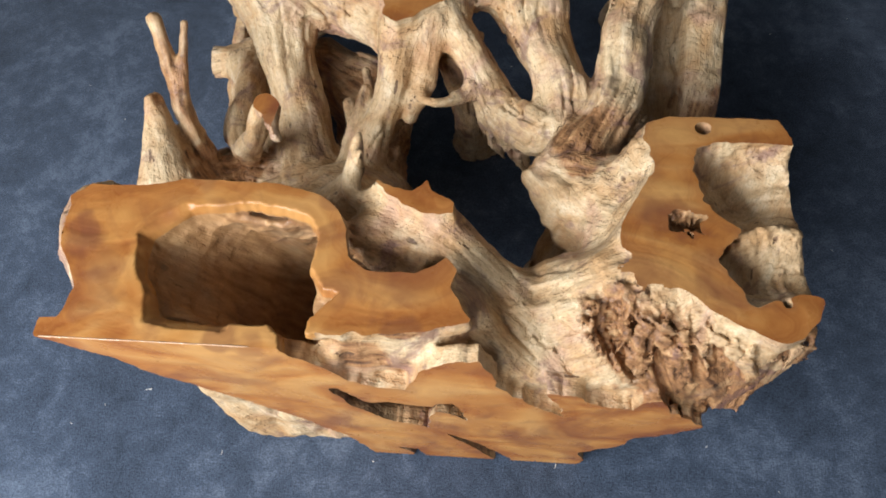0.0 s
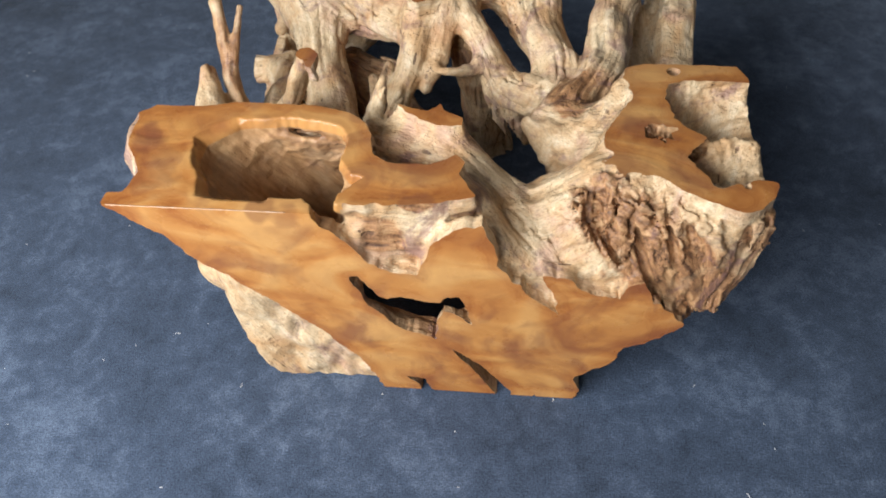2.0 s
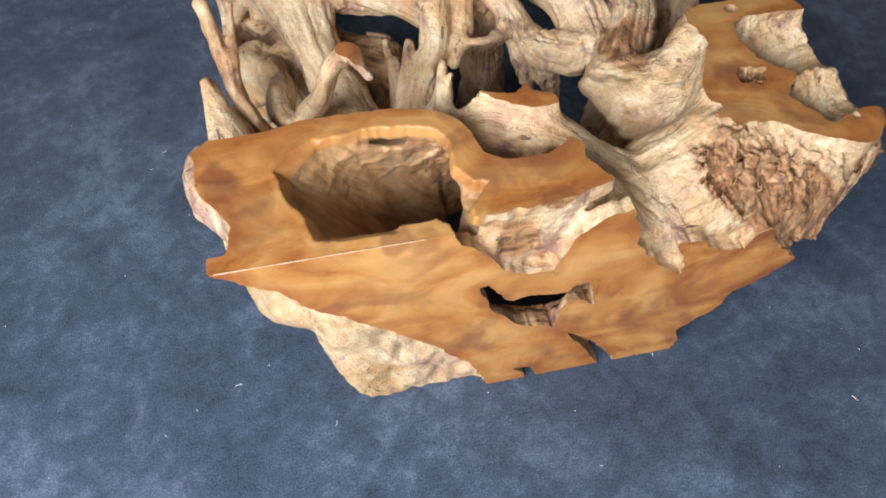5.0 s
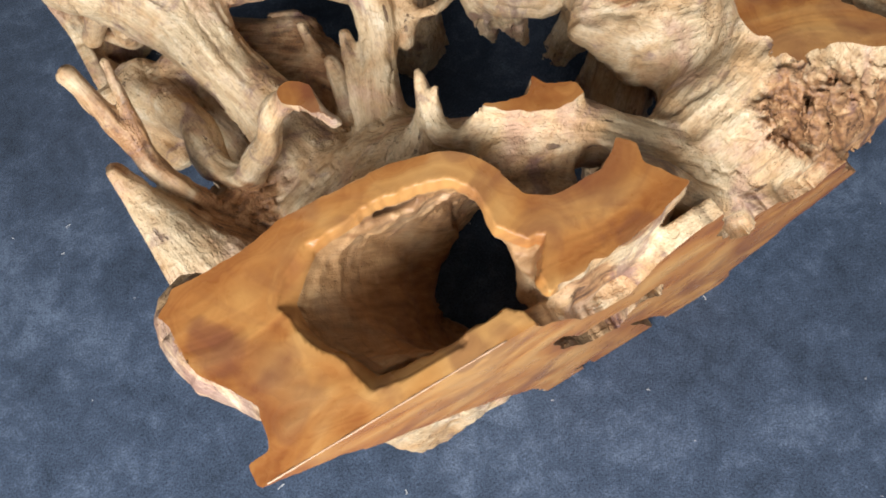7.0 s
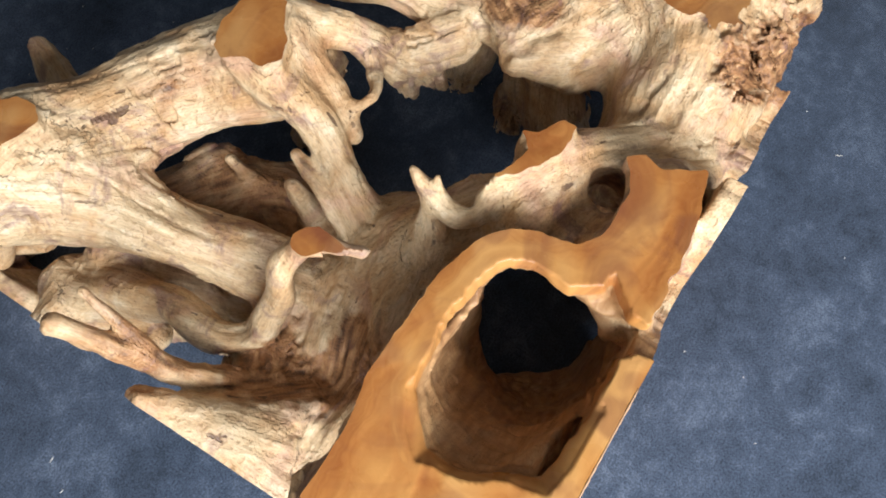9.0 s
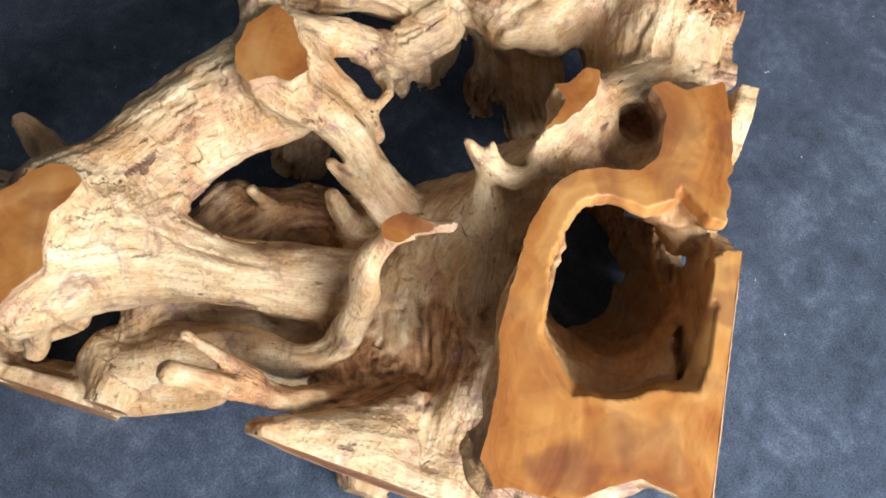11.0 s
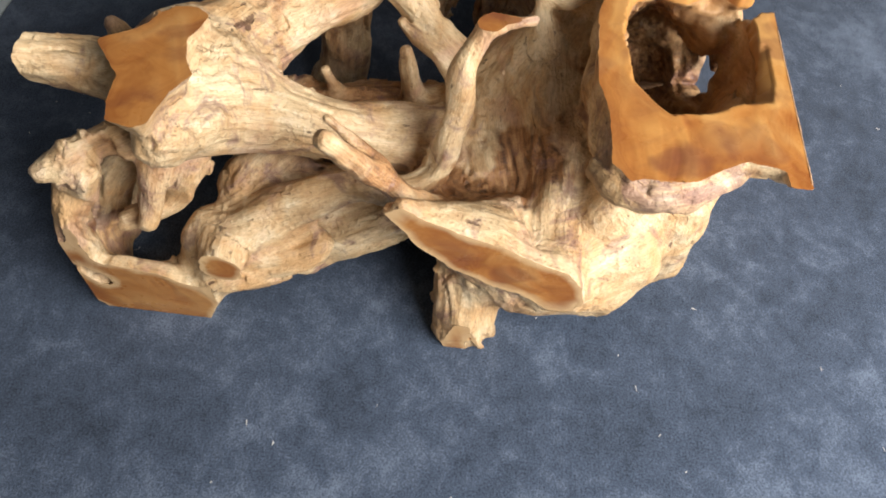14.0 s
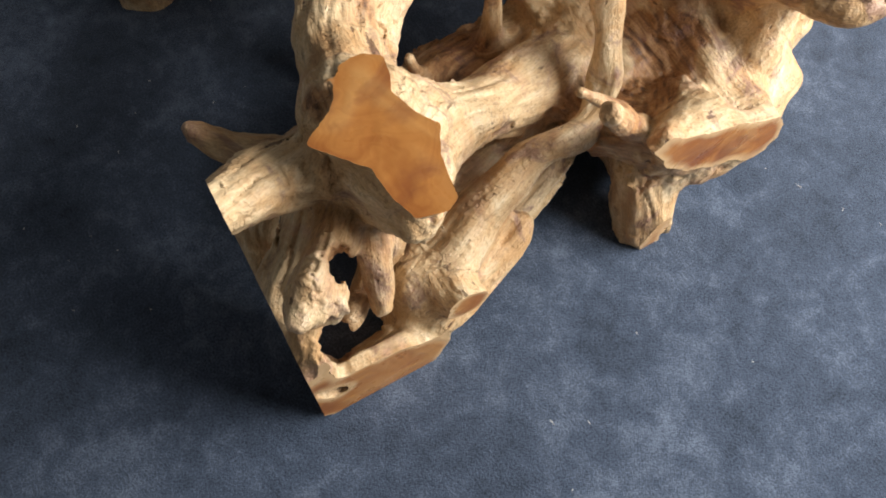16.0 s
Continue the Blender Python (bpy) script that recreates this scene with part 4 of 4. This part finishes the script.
pierce(1, ((0.118, 0.042), (0.15, 0.035), (0.172, -0.02), (0.152, -0.02), (0.138, 0.02)), 0.44, 0.52, ragged=0.003, tone=0.6)
pierce(1, ((0.33, -0.02), (0.335, 0.012), (0.35, -0.02)), 0.44, 0.50, ragged=0.002)
limb("hollow_trunk", (0.09, 0.502, 0.332, 0.016), (0.14, 0.500, 0.326, 0.016), (0.185, 0.505, 0.325, 0.016), ridge=0.003, blend=0.015)
hollow((-0.25, 1.275, 0.335, 0.012), (-0.209, 1.263, 0.25, 0.017), (-0.16, 1.25, 0.15, 0.016), ridge=0.006, freq=100, tone=0.5)
hollow((-0.286, 1.31, 0.25, 0.016), (-0.249, 1.305, 0.15, 0.024), (-0.2, 1.298, 0.02, 0.026), ridge=0.006, freq=100, tone=0.4)
# stains, and brown that paints shade inside the front hollow
stain_or_shade(-0.18, 0.79, 0.20, 0.06, 0.6)
stain_or_shade(-0.125, 0.745, 0.23, 0.06, 1.2)
stain_or_shade(-0.19, 0.83, 0.22, 0.065, 1.1)
stain_or_shade(-0.20, 0.845, 0.20, 0.05, 0.8)
stain_or_shade(0.02, 0.98, 0.13, 0.12, 0.7)
stain_or_shade(-0.05, 1.12, 0.2, 0.06, 0.5)
stain_or_shade(-0.255, 0.95, 0.36, 0.05, 0.5)
stain_or_shade(-0.24, 0.90, 0.30, 0.03, 0.6)
stain_or_shade(-0.07, 0.58, 0.30, 0.13, 0.52)
# the next two darken the hollow's inner walls in place of shade
stain_or_shade(0.06, 0.60, 0.20, 0.12, 0.8)
stain_or_shade(0.16, 0.58, 0.19, 0.085, 0.9)
stain_or_shade(-0.25, 0.60, 0.43, 0.035, 0.9)
stain_or_shade(-0.22, 0.52, 0.43, 0.045, 0.75)
stain_or_shade(-0.05, 0.475, 0.43, 0.03, 0.8)
stain_or_shade(0.05, 0.66, 0.43, 0.02, 0.8)
stain_or_shade(-0.285, 0.50, 0.42, 0.025, 0.75)
stain_or_shade(-0.12, 0.69, 0.43, 0.03, 0.75)
stain_or_shade(0.15, 0.485, 0.43, 0.025, 0.9)
stain_or_shade(-0.02, 0.465, 0.41, 0.022, 0.75)
stain_or_shade(0.46, 0.66, 0.43, 0.035, 0.85)
stain_or_shade(0.50, 0.56, 0.43, 0.02, 0.6)
stain_or_shade(-0.13, 1.22, 0.41, 0.03, 0.75)
stain_or_shade(-0.16, 1.26, 0.41, 0.025, 0.8)
stain_or_shade(-0.287, 0.75, 0.22, 0.03, 0.8)
stain_or_shade(0.40, 0.87, 0.34, 0.055, 0.55)
stain_or_shade(0.575, 1.0, 0.16, 0.05, 1.0)
stain_or_shade(0.565, 1.12, 0.29, 0.022, 1.0)
stain_or_shade(0.105, 0.485, 0.365, 0.04, 0.95)
stain_or_shade(0.545, 0.70, 0.39, 0.045, 0.5)
stain_or_shade(-0.275, 0.90, 0.315, 0.03, 0.6)
stain_or_shade(0.36, 0.78, 0.31, 0.03, 0.45)
stain_or_shade(0.02, 1.13, 0.35, 0.04, 0.5)
stain_or_shade(0.145, 0.97, 0.36, 0.035, 0.5)
stain_or_shade(0.33, 1.06, 0.37, 0.05, 0.5)
stain_or_shade(-0.20, 1.24, 0.28, 0.04, 0.55)
stain_or_shade(-0.21, 0.62, 0.17, 0.05, 0.3)
stain_or_shade(0.47, 0.50, 0.33, 0.065, 0.9)
stain_or_shade(0.40, 0.535, 0.385, 0.03, 0.95)
stain_or_shade(0.54, 0.49, 0.29, 0.05, 0.85)
stain_or_shade(0.36, 0.80, 0.36, 0.045, 0.7)
stain_or_shade(0.59, 1.0, 0.22, 0.05, 1.0)
stain_or_shade(0.43, 0.50, 0.34, 0.03, 0.75)
hollow((-0.297, 1.348, 0.112, 0.013), (-0.285, 1.315, 0.078, 0.011), (-0.25, 1.30, 0.06, 0.009), ridge=0.004, freq=110, tone=0.6)
saw((LEFT, 0, 0), (-1, 0, 0), (-0.325, 0.44, -0.02), (LEFT + 0.05, 1.40, 0.362))


# ---- saw cuts ----
SAWN = [((0, FRONT, TOP), (0, -0.99969, 0.025)), ((0, 0, TOP), (0, 0, 1)), ((RIGHT, 0, 0), (1, 0, 0)), ((0, BACK, 0), (0, 1, 0)), ((0, 0, 0.002), (0, 0, -1))]
DEPTH = FIELD.copy()
for point, n, lo, hi in OWN_CUTS:
    sl = tuple(slice(max(int((a - l) / STEP), 0), int((b - l) / STEP) + 1) for a, b, l in zip(lo, hi, LO))
    x, y, z = np.meshgrid(*(AX[i][sl[i]] for i in range(3)), indexing="ij")
    FIELD[sl] = np.maximum(FIELD[sl], (x - point[0]) * n[0] + (y - point[1]) * n[1] + (z - point[2]) * n[2])
GX, GY, GZ = np.meshgrid(*AX, indexing="ij", sparse=True)
for (px, py, pz), (nx, ny, nz) in SAWN:
    np.maximum(FIELD, ((GX - px) * nx + (GY - py) * ny + (GZ - pz) * nz).astype(np.float32), out=FIELD)


# ---- the skin of the field ----
def skin():
    inside = FIELD < 0
    corners = [(i, j, k) for i in (0, 1) for j in (0, 1) for k in (0, 1)]
    nx, ny, nz = (n - 1 for n in SHAPE)
    count = sum(inside[i:i + nx, j:j + ny, k:k + nz].astype(np.int8) for i, j, k in corners)
    cells = np.argwhere((count > 0) & (count < 8))
    index = np.full((nx, ny, nz), -1, np.int32)
    index[tuple(cells.T)] = np.arange(len(cells))
    val = {c: FIELD[cells[:, 0] + c[0], cells[:, 1] + c[1], cells[:, 2] + c[2]] for c in corners}
    total, num = np.zeros((len(cells), 3)), np.zeros(len(cells))
    for a in corners:
        for axis in range(3):
            if a[axis]:
                continue
            b = tuple(1 if i == axis else a[i] for i in range(3))
            va, vb = val[a], val[b]
            cross = (va < 0) != (vb < 0)
            t = np.where(cross, va / np.where(cross, va - vb, 1), 0)
            p = np.tile(np.array(a, float), (len(cells), 1))
            p[:, axis] = t
            total += p * cross[:, None]
            num += cross
    verts = LO + STEP * (cells + total / num[:, None])
    quads = []
    for axis in range(3):
        u, v = (axis + 1) % 3, (axis + 2) % 3
        lo = [1, 1, 1]
        lo[axis] = 0
        sl_a = tuple(slice(lo[i], SHAPE[i] - 1) for i in range(3))
        sl_b = tuple(slice(lo[i] + (i == axis), SHAPE[i] - 1 + (i == axis)) for i in range(3))
        a, b = inside[sl_a], inside[sl_b]
        hit = np.argwhere(a != b)
        flip = a[tuple(hit.T)]
        base = hit + np.array(lo)
        eu, ev = np.eye(3, dtype=int)[u], np.eye(3, dtype=int)[v]
        q = np.stack([index[tuple((base - du * eu - dv * ev).T)] for du, dv in ((1, 1), (0, 1), (0, 0), (1, 0))], 1)
        q = np.where(flip[:, None], q, q[:, ::-1])
        quads.append(q[(q >= 0).all(1)])
    return verts, np.concatenate(quads), cells


VERTS, QUADS, CELLS = skin()


def joined(inv):
    """Numbers the connected groups of faces, given the corner numbers of each."""
    order = np.argsort(inv.ravel(), kind="stable")
    starts = np.searchsorted(inv.ravel()[order], np.arange(inv.max() + 1))
    face = order // 4
    lab = np.arange(len(inv))
    for _ in range(2000):
        low = np.minimum.reduceat(lab[face], starts)[inv].min(1)
        if (low == lab).all():
            break
        root_of = np.arange(len(inv))
        np.minimum.at(root_of, lab, low)
        while True:
            nxt = root_of[root_of]
            if (nxt == root_of).all():
                break
            root_of = nxt
        lab = root_of[lab]
    return lab


def drop_crumbs(quads):
    """Keeps the one connected body."""
    inv = np.unique(quads, return_inverse=True)[1].reshape(quads.shape)
    lab = joined(inv)
    return quads[lab == np.bincount(lab).argmax()]


QUADS = drop_crumbs(QUADS)
PLANES = [(p, n, LO, HI) for p, n in SAWN] + OWN_CUTS
OWN = OWNER[tuple(CELLS.T)]
ON = np.zeros((len(VERTS), len(PLANES)), bool)
for _ in range(3):
    for i, (p, n, lo, hi) in enumerate(PLANES):
        n = np.array(n, float)
        dist = (VERTS - np.array(p)) @ n
        here = (np.abs(dist) < 0.7 * STEP) & (VERTS > np.array(lo) - 1e-4).all(1) & (VERTS < np.array(hi) + 1e-4).all(1)
        VERTS[here] -= dist[here, None] * n
        ON[here, i] = True
SHARED = ON[QUADS].all(1)
CUTFACE = SHARED.any(1)
CUT_ID = np.where(CUTFACE, SHARED.argmax(1), -1)
VOIL = OIL[tuple(CELLS.T)]
SANDED = ~CUTFACE & (VOIL[QUADS].min(1) > 0.7) & (VERTS[QUADS, 2].min(1) > TOP - 0.016)
CUT_ID[SANDED] = 1
CUTFACE |= SANDED


def sample(grid, points):
    """Smooth reading of a grid at free points."""
    g = (points - LO) / STEP
    i = np.clip(np.floor(g).astype(int), 0, np.array(SHAPE) - 2)
    f = g - i
    out = np.zeros(len(points))
    for a in (0, 1):
        for c in (0, 1):
            for e in (0, 1):
                w = np.abs(1 - a - f[:, 0]) * np.abs(1 - c - f[:, 1]) * np.abs(1 - e - f[:, 2])
                out += w * grid[i[:, 0] + a, i[:, 1] + c, i[:, 2] + e]
    return out


RIM = np.zeros(len(VERTS), bool)
RIM[QUADS[~CUTFACE]] = True
RIM &= ON.sum(1) == 1
RIM = np.flatnonzero(RIM)
RIM_N = np.array([n for _, n, _, _ in PLANES], float)[ON[RIM].argmax(1)]
BASE = VERTS[RIM].copy()
for _ in range(3):
    v = VERTS[RIM]
    f = sample(DEPTH, v)
    g = np.stack([sample(DEPTH, v + e) - sample(DEPTH, v - e) for e in 0.5 * STEP * np.eye(3)], 1) / STEP
    g -= (g * RIM_N).sum(1, keepdims=True) * RIM_N
    move = -0.8 * g * (f / np.maximum((g * g).sum(1), 0.15))[:, None]
    v = v + move
    off = v - BASE
    far = np.maximum(np.linalg.norm(off, axis=1, keepdims=True) / (0.9 * STEP), 1)
    VERTS[RIM] = BASE + off / far
FN = np.cross(VERTS[QUADS[:, 2]] - VERTS[QUADS[:, 0]], VERTS[QUADS[:, 3]] - VERTS[QUADS[:, 1]])
VN = np.zeros_like(VERTS)
for c in range(4):
    np.add.at(VN, QUADS[~CUTFACE, c], FN[~CUTFACE])
VN /= np.maximum(np.linalg.norm(VN, axis=1, keepdims=True), 1e-12)
VTONE = TONE[tuple(CELLS.T)]

VDEPTH = np.clip(-sample(DEPTH, VERTS), 0, 0.2) + 0.03 * VOIL
VDEPTH[~ON[:, -1]] += 0.0022
VDEPTH[ON[:, -1]] *= 0.22  # broad growth and a wide pale rim on the side cut
VGRAIN = np.zeros_like(VERTS)
for i, spec in enumerate(SHOOTS):
    mine = OWN == i
    if mine.any():
        VGRAIN[mine] = grain_of(spec, VERTS[mine])
EDGES = np.concatenate([QUADS[:, [0, 1]], QUADS[:, [1, 2]]])
for _ in range(8):
    one, two = VGRAIN[EDGES[:, 0]], VGRAIN[EDGES[:, 1]]
    sign = np.where((one * two).sum(1) < 0, -1.0, 1.0)
    for c in range(3):
        VGRAIN[:, c] = 0.5 * VGRAIN[:, c] + np.bincount(EDGES[:, 0], sign * two[:, c], len(VERTS)) / 4 + np.bincount(EDGES[:, 1], sign * one[:, c], len(VERTS)) / 4
    VGRAIN /= np.maximum(np.linalg.norm(VGRAIN, axis=1, keepdims=True), 1e-6)


def root_part(name, faces, cut, parent, label):
    quads = QUADS[faces]
    used, inv = np.unique(quads, return_inverse=True)
    me = bpy.data.meshes.new(name)
    me.vertices.add(len(used))
    me.vertices.foreach_set("co", VERTS[used].astype(np.float32).ravel())
    me.loops.add(quads.size)
    me.loops.foreach_set("vertex_index", inv.astype(np.int32).ravel())
    me.polygons.add(len(quads))
    me.polygons.foreach_set("loop_start", np.arange(0, quads.size, 4, dtype=np.int32))
    me.update(calc_edges=True)
    me.materials.append(CUT if cut else RAW)
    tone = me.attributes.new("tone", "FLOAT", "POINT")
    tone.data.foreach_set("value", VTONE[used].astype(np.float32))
    deep = me.attributes.new("depth", "FLOAT", "POINT")
    deep.data.foreach_set("value", VDEPTH[used].astype(np.float32))
    oil = me.attributes.new("oil", "FLOAT", "POINT")
    oil.data.foreach_set("value", VOIL[used].astype(np.float32))
    grain = me.attributes.new("grain", "FLOAT_VECTOR", "POINT")
    grain.data.foreach_set("vector", VGRAIN[used].astype(np.float32).ravel())
    me.polygons.foreach_set("use_smooth", np.full(len(quads), True))
    if not cut:
        me.normals_split_custom_set_from_vertices(VN[used].tolist())
    ob = new(name, me)
    ob.parent = parent
    return tagged(ob, label=label)


root = tagged(new("root_table_base"), "sawn teak root table base, oiled orange cuts and pale brushed limbs", "table base")
root.location = (0, 0, 0)
NAMES = sorted({spec["part"] for spec in SHOOTS})
KIND_OF = np.array([NAMES.index(spec["part"]) for spec in SHOOTS])
CORNER_KIND = KIND_OF[OWN][QUADS]
FACE_KIND = np.where((CORNER_KIND[:, 0] == CORNER_KIND[:, 1]) | (CORNER_KIND[:, 0] == CORNER_KIND[:, 2]), CORNER_KIND[:, 0], CORNER_KIND[:, 3])


def pieces(kind):
    """Numbers the connected pieces of faces that share a kind."""
    key = kind[:, None] * len(VERTS) + QUADS
    return joined(np.unique(key, return_inverse=True)[1].reshape(key.shape))


def tidy(kind, least, rounds=3):
    """Gives scraps of a kind to the neighbour that they touch most."""
    for _ in range(rounds):
        lab = pieces(kind)
        ids, inv, size = np.unique(lab, return_inverse=True, return_counts=True)
        small = np.flatnonzero(size < least)
        if not len(small):
            break
        corner = np.full(len(VERTS), -1)
        firm = size[inv] >= least
        for c in range(4):
            corner[QUADS[firm, c]] = kind[firm]
        scrap = np.flatnonzero(~firm)
        near = corner[QUADS[scrap]].max(1)
        width = int(kind.max()) + 2
        tally = np.bincount(inv[scrap] * width + near + 1, minlength=len(ids) * width).reshape(len(ids), width)
        best = tally[:, 1:].argmax(1)
        ok = tally[inv[scrap], 1:].sum(1) > 0
        kind[scrap[ok]] = best[inv[scrap[ok]]]
    return kind


SIDE = tidy(CUT_ID + 1, 25)
CUTFACE = SIDE > 0
FACE_KIND = tidy(FACE_KIND, 500)
RAW_KIND = np.where(CUTFACE, -1, FACE_KIND)
parts_of = {}
lab = pieces(RAW_KIND + 1)
for i in np.unique(lab[~CUTFACE]):
    faces = (lab == i) & ~CUTFACE
    k = RAW_KIND[faces][0]
    ob = root_part(NAMES[k], faces, False, root, "")
    parts_of.setdefault(k, ob)
lab = pieces(SIDE)
for i in np.unique(lab[CUTFACE]):
    faces = (lab == i) & CUTFACE
    kinds = FACE_KIND[faces]
    k = np.bincount(kinds).argmax()
    root_part("sawn_face", faces, True, parts_of.get(k, root), "smooth oiled orange saw cut")

# ---- the worn edge between the front and top cuts, its highlight painted pale ----
def worn_edge_glint():
    bm = bmesh.new()
    rnd, rings = random.Random(9), []
    for i in range(61):
        x = -0.262 + i * (0.247 / 60)
        w = 0.0008 + 0.0006 * rnd.random() * (0.5 + 0.5 * math.sin(i * 0.37))
        rings.append([bm.verts.new((x, FRONT + 0.0006 + 1.3 * w * math.cos(a), TOP - 0.0006 + w * math.sin(a))) for a in (2.9, 2.5, 2.1, 1.7, 1.2, 4.6)])
    for p, q in zip(rings, rings[1:]):
        for k in range(6):
            bm.faces.new((p[k], p[(k + 1) % 6], q[(k + 1) % 6], q[k]))
    bm.faces.new(rings[0])
    bm.faces.new(rings[-1][::-1])
    bmesh.ops.recalc_face_normals(bm, faces=list(bm.faces))
    for f in bm.faces:
        f.smooth = True
    mesh_object("worn_edge_glint", bm, EDGE, root, "worn edge of the saw cut, its highlight painted pale")


worn_edge_glint()

# ---- lint and wood dust on the carpet ----
def lint():
    rnd = random.Random(5)
    bm = bmesh.new()
    for _ in range(150):
        x, y = rnd.uniform(-1.3, 1.5), rnd.uniform(-0.6, 1.7)
        n, a, size = rnd.randint(2, 4), rnd.uniform(0, 6.3), rnd.choice((0.0008, 0.001, 0.0013, 0.0018, 0.0028))
        ring = []
        for i in range(n + 1):
            ca, sa = math.cos(a), math.sin(a)
            w = 0.0003 + 0.0004 * rnd.random()
            ring.append([bm.verts.new((x + sa * w * k, y - ca * w * k, 0.0022 + 0.0012 * rnd.random() + (0.0006 if k == 0 else 0))) for k in (-1, 0, 1)])
            x, y, a = x + ca * size, y + sa * size, a + rnd.uniform(-0.7, 0.7)
        for p, q in zip(ring, ring[1:]):
            for k in (0, 1):
                bm.faces.new((p[k], p[k + 1], q[k + 1], q[k]))
    tagged(mesh_object("lint", bm, LINT), "pale lint and wood dust scattered on the carpet", "lint", kind="stuff")


lint()
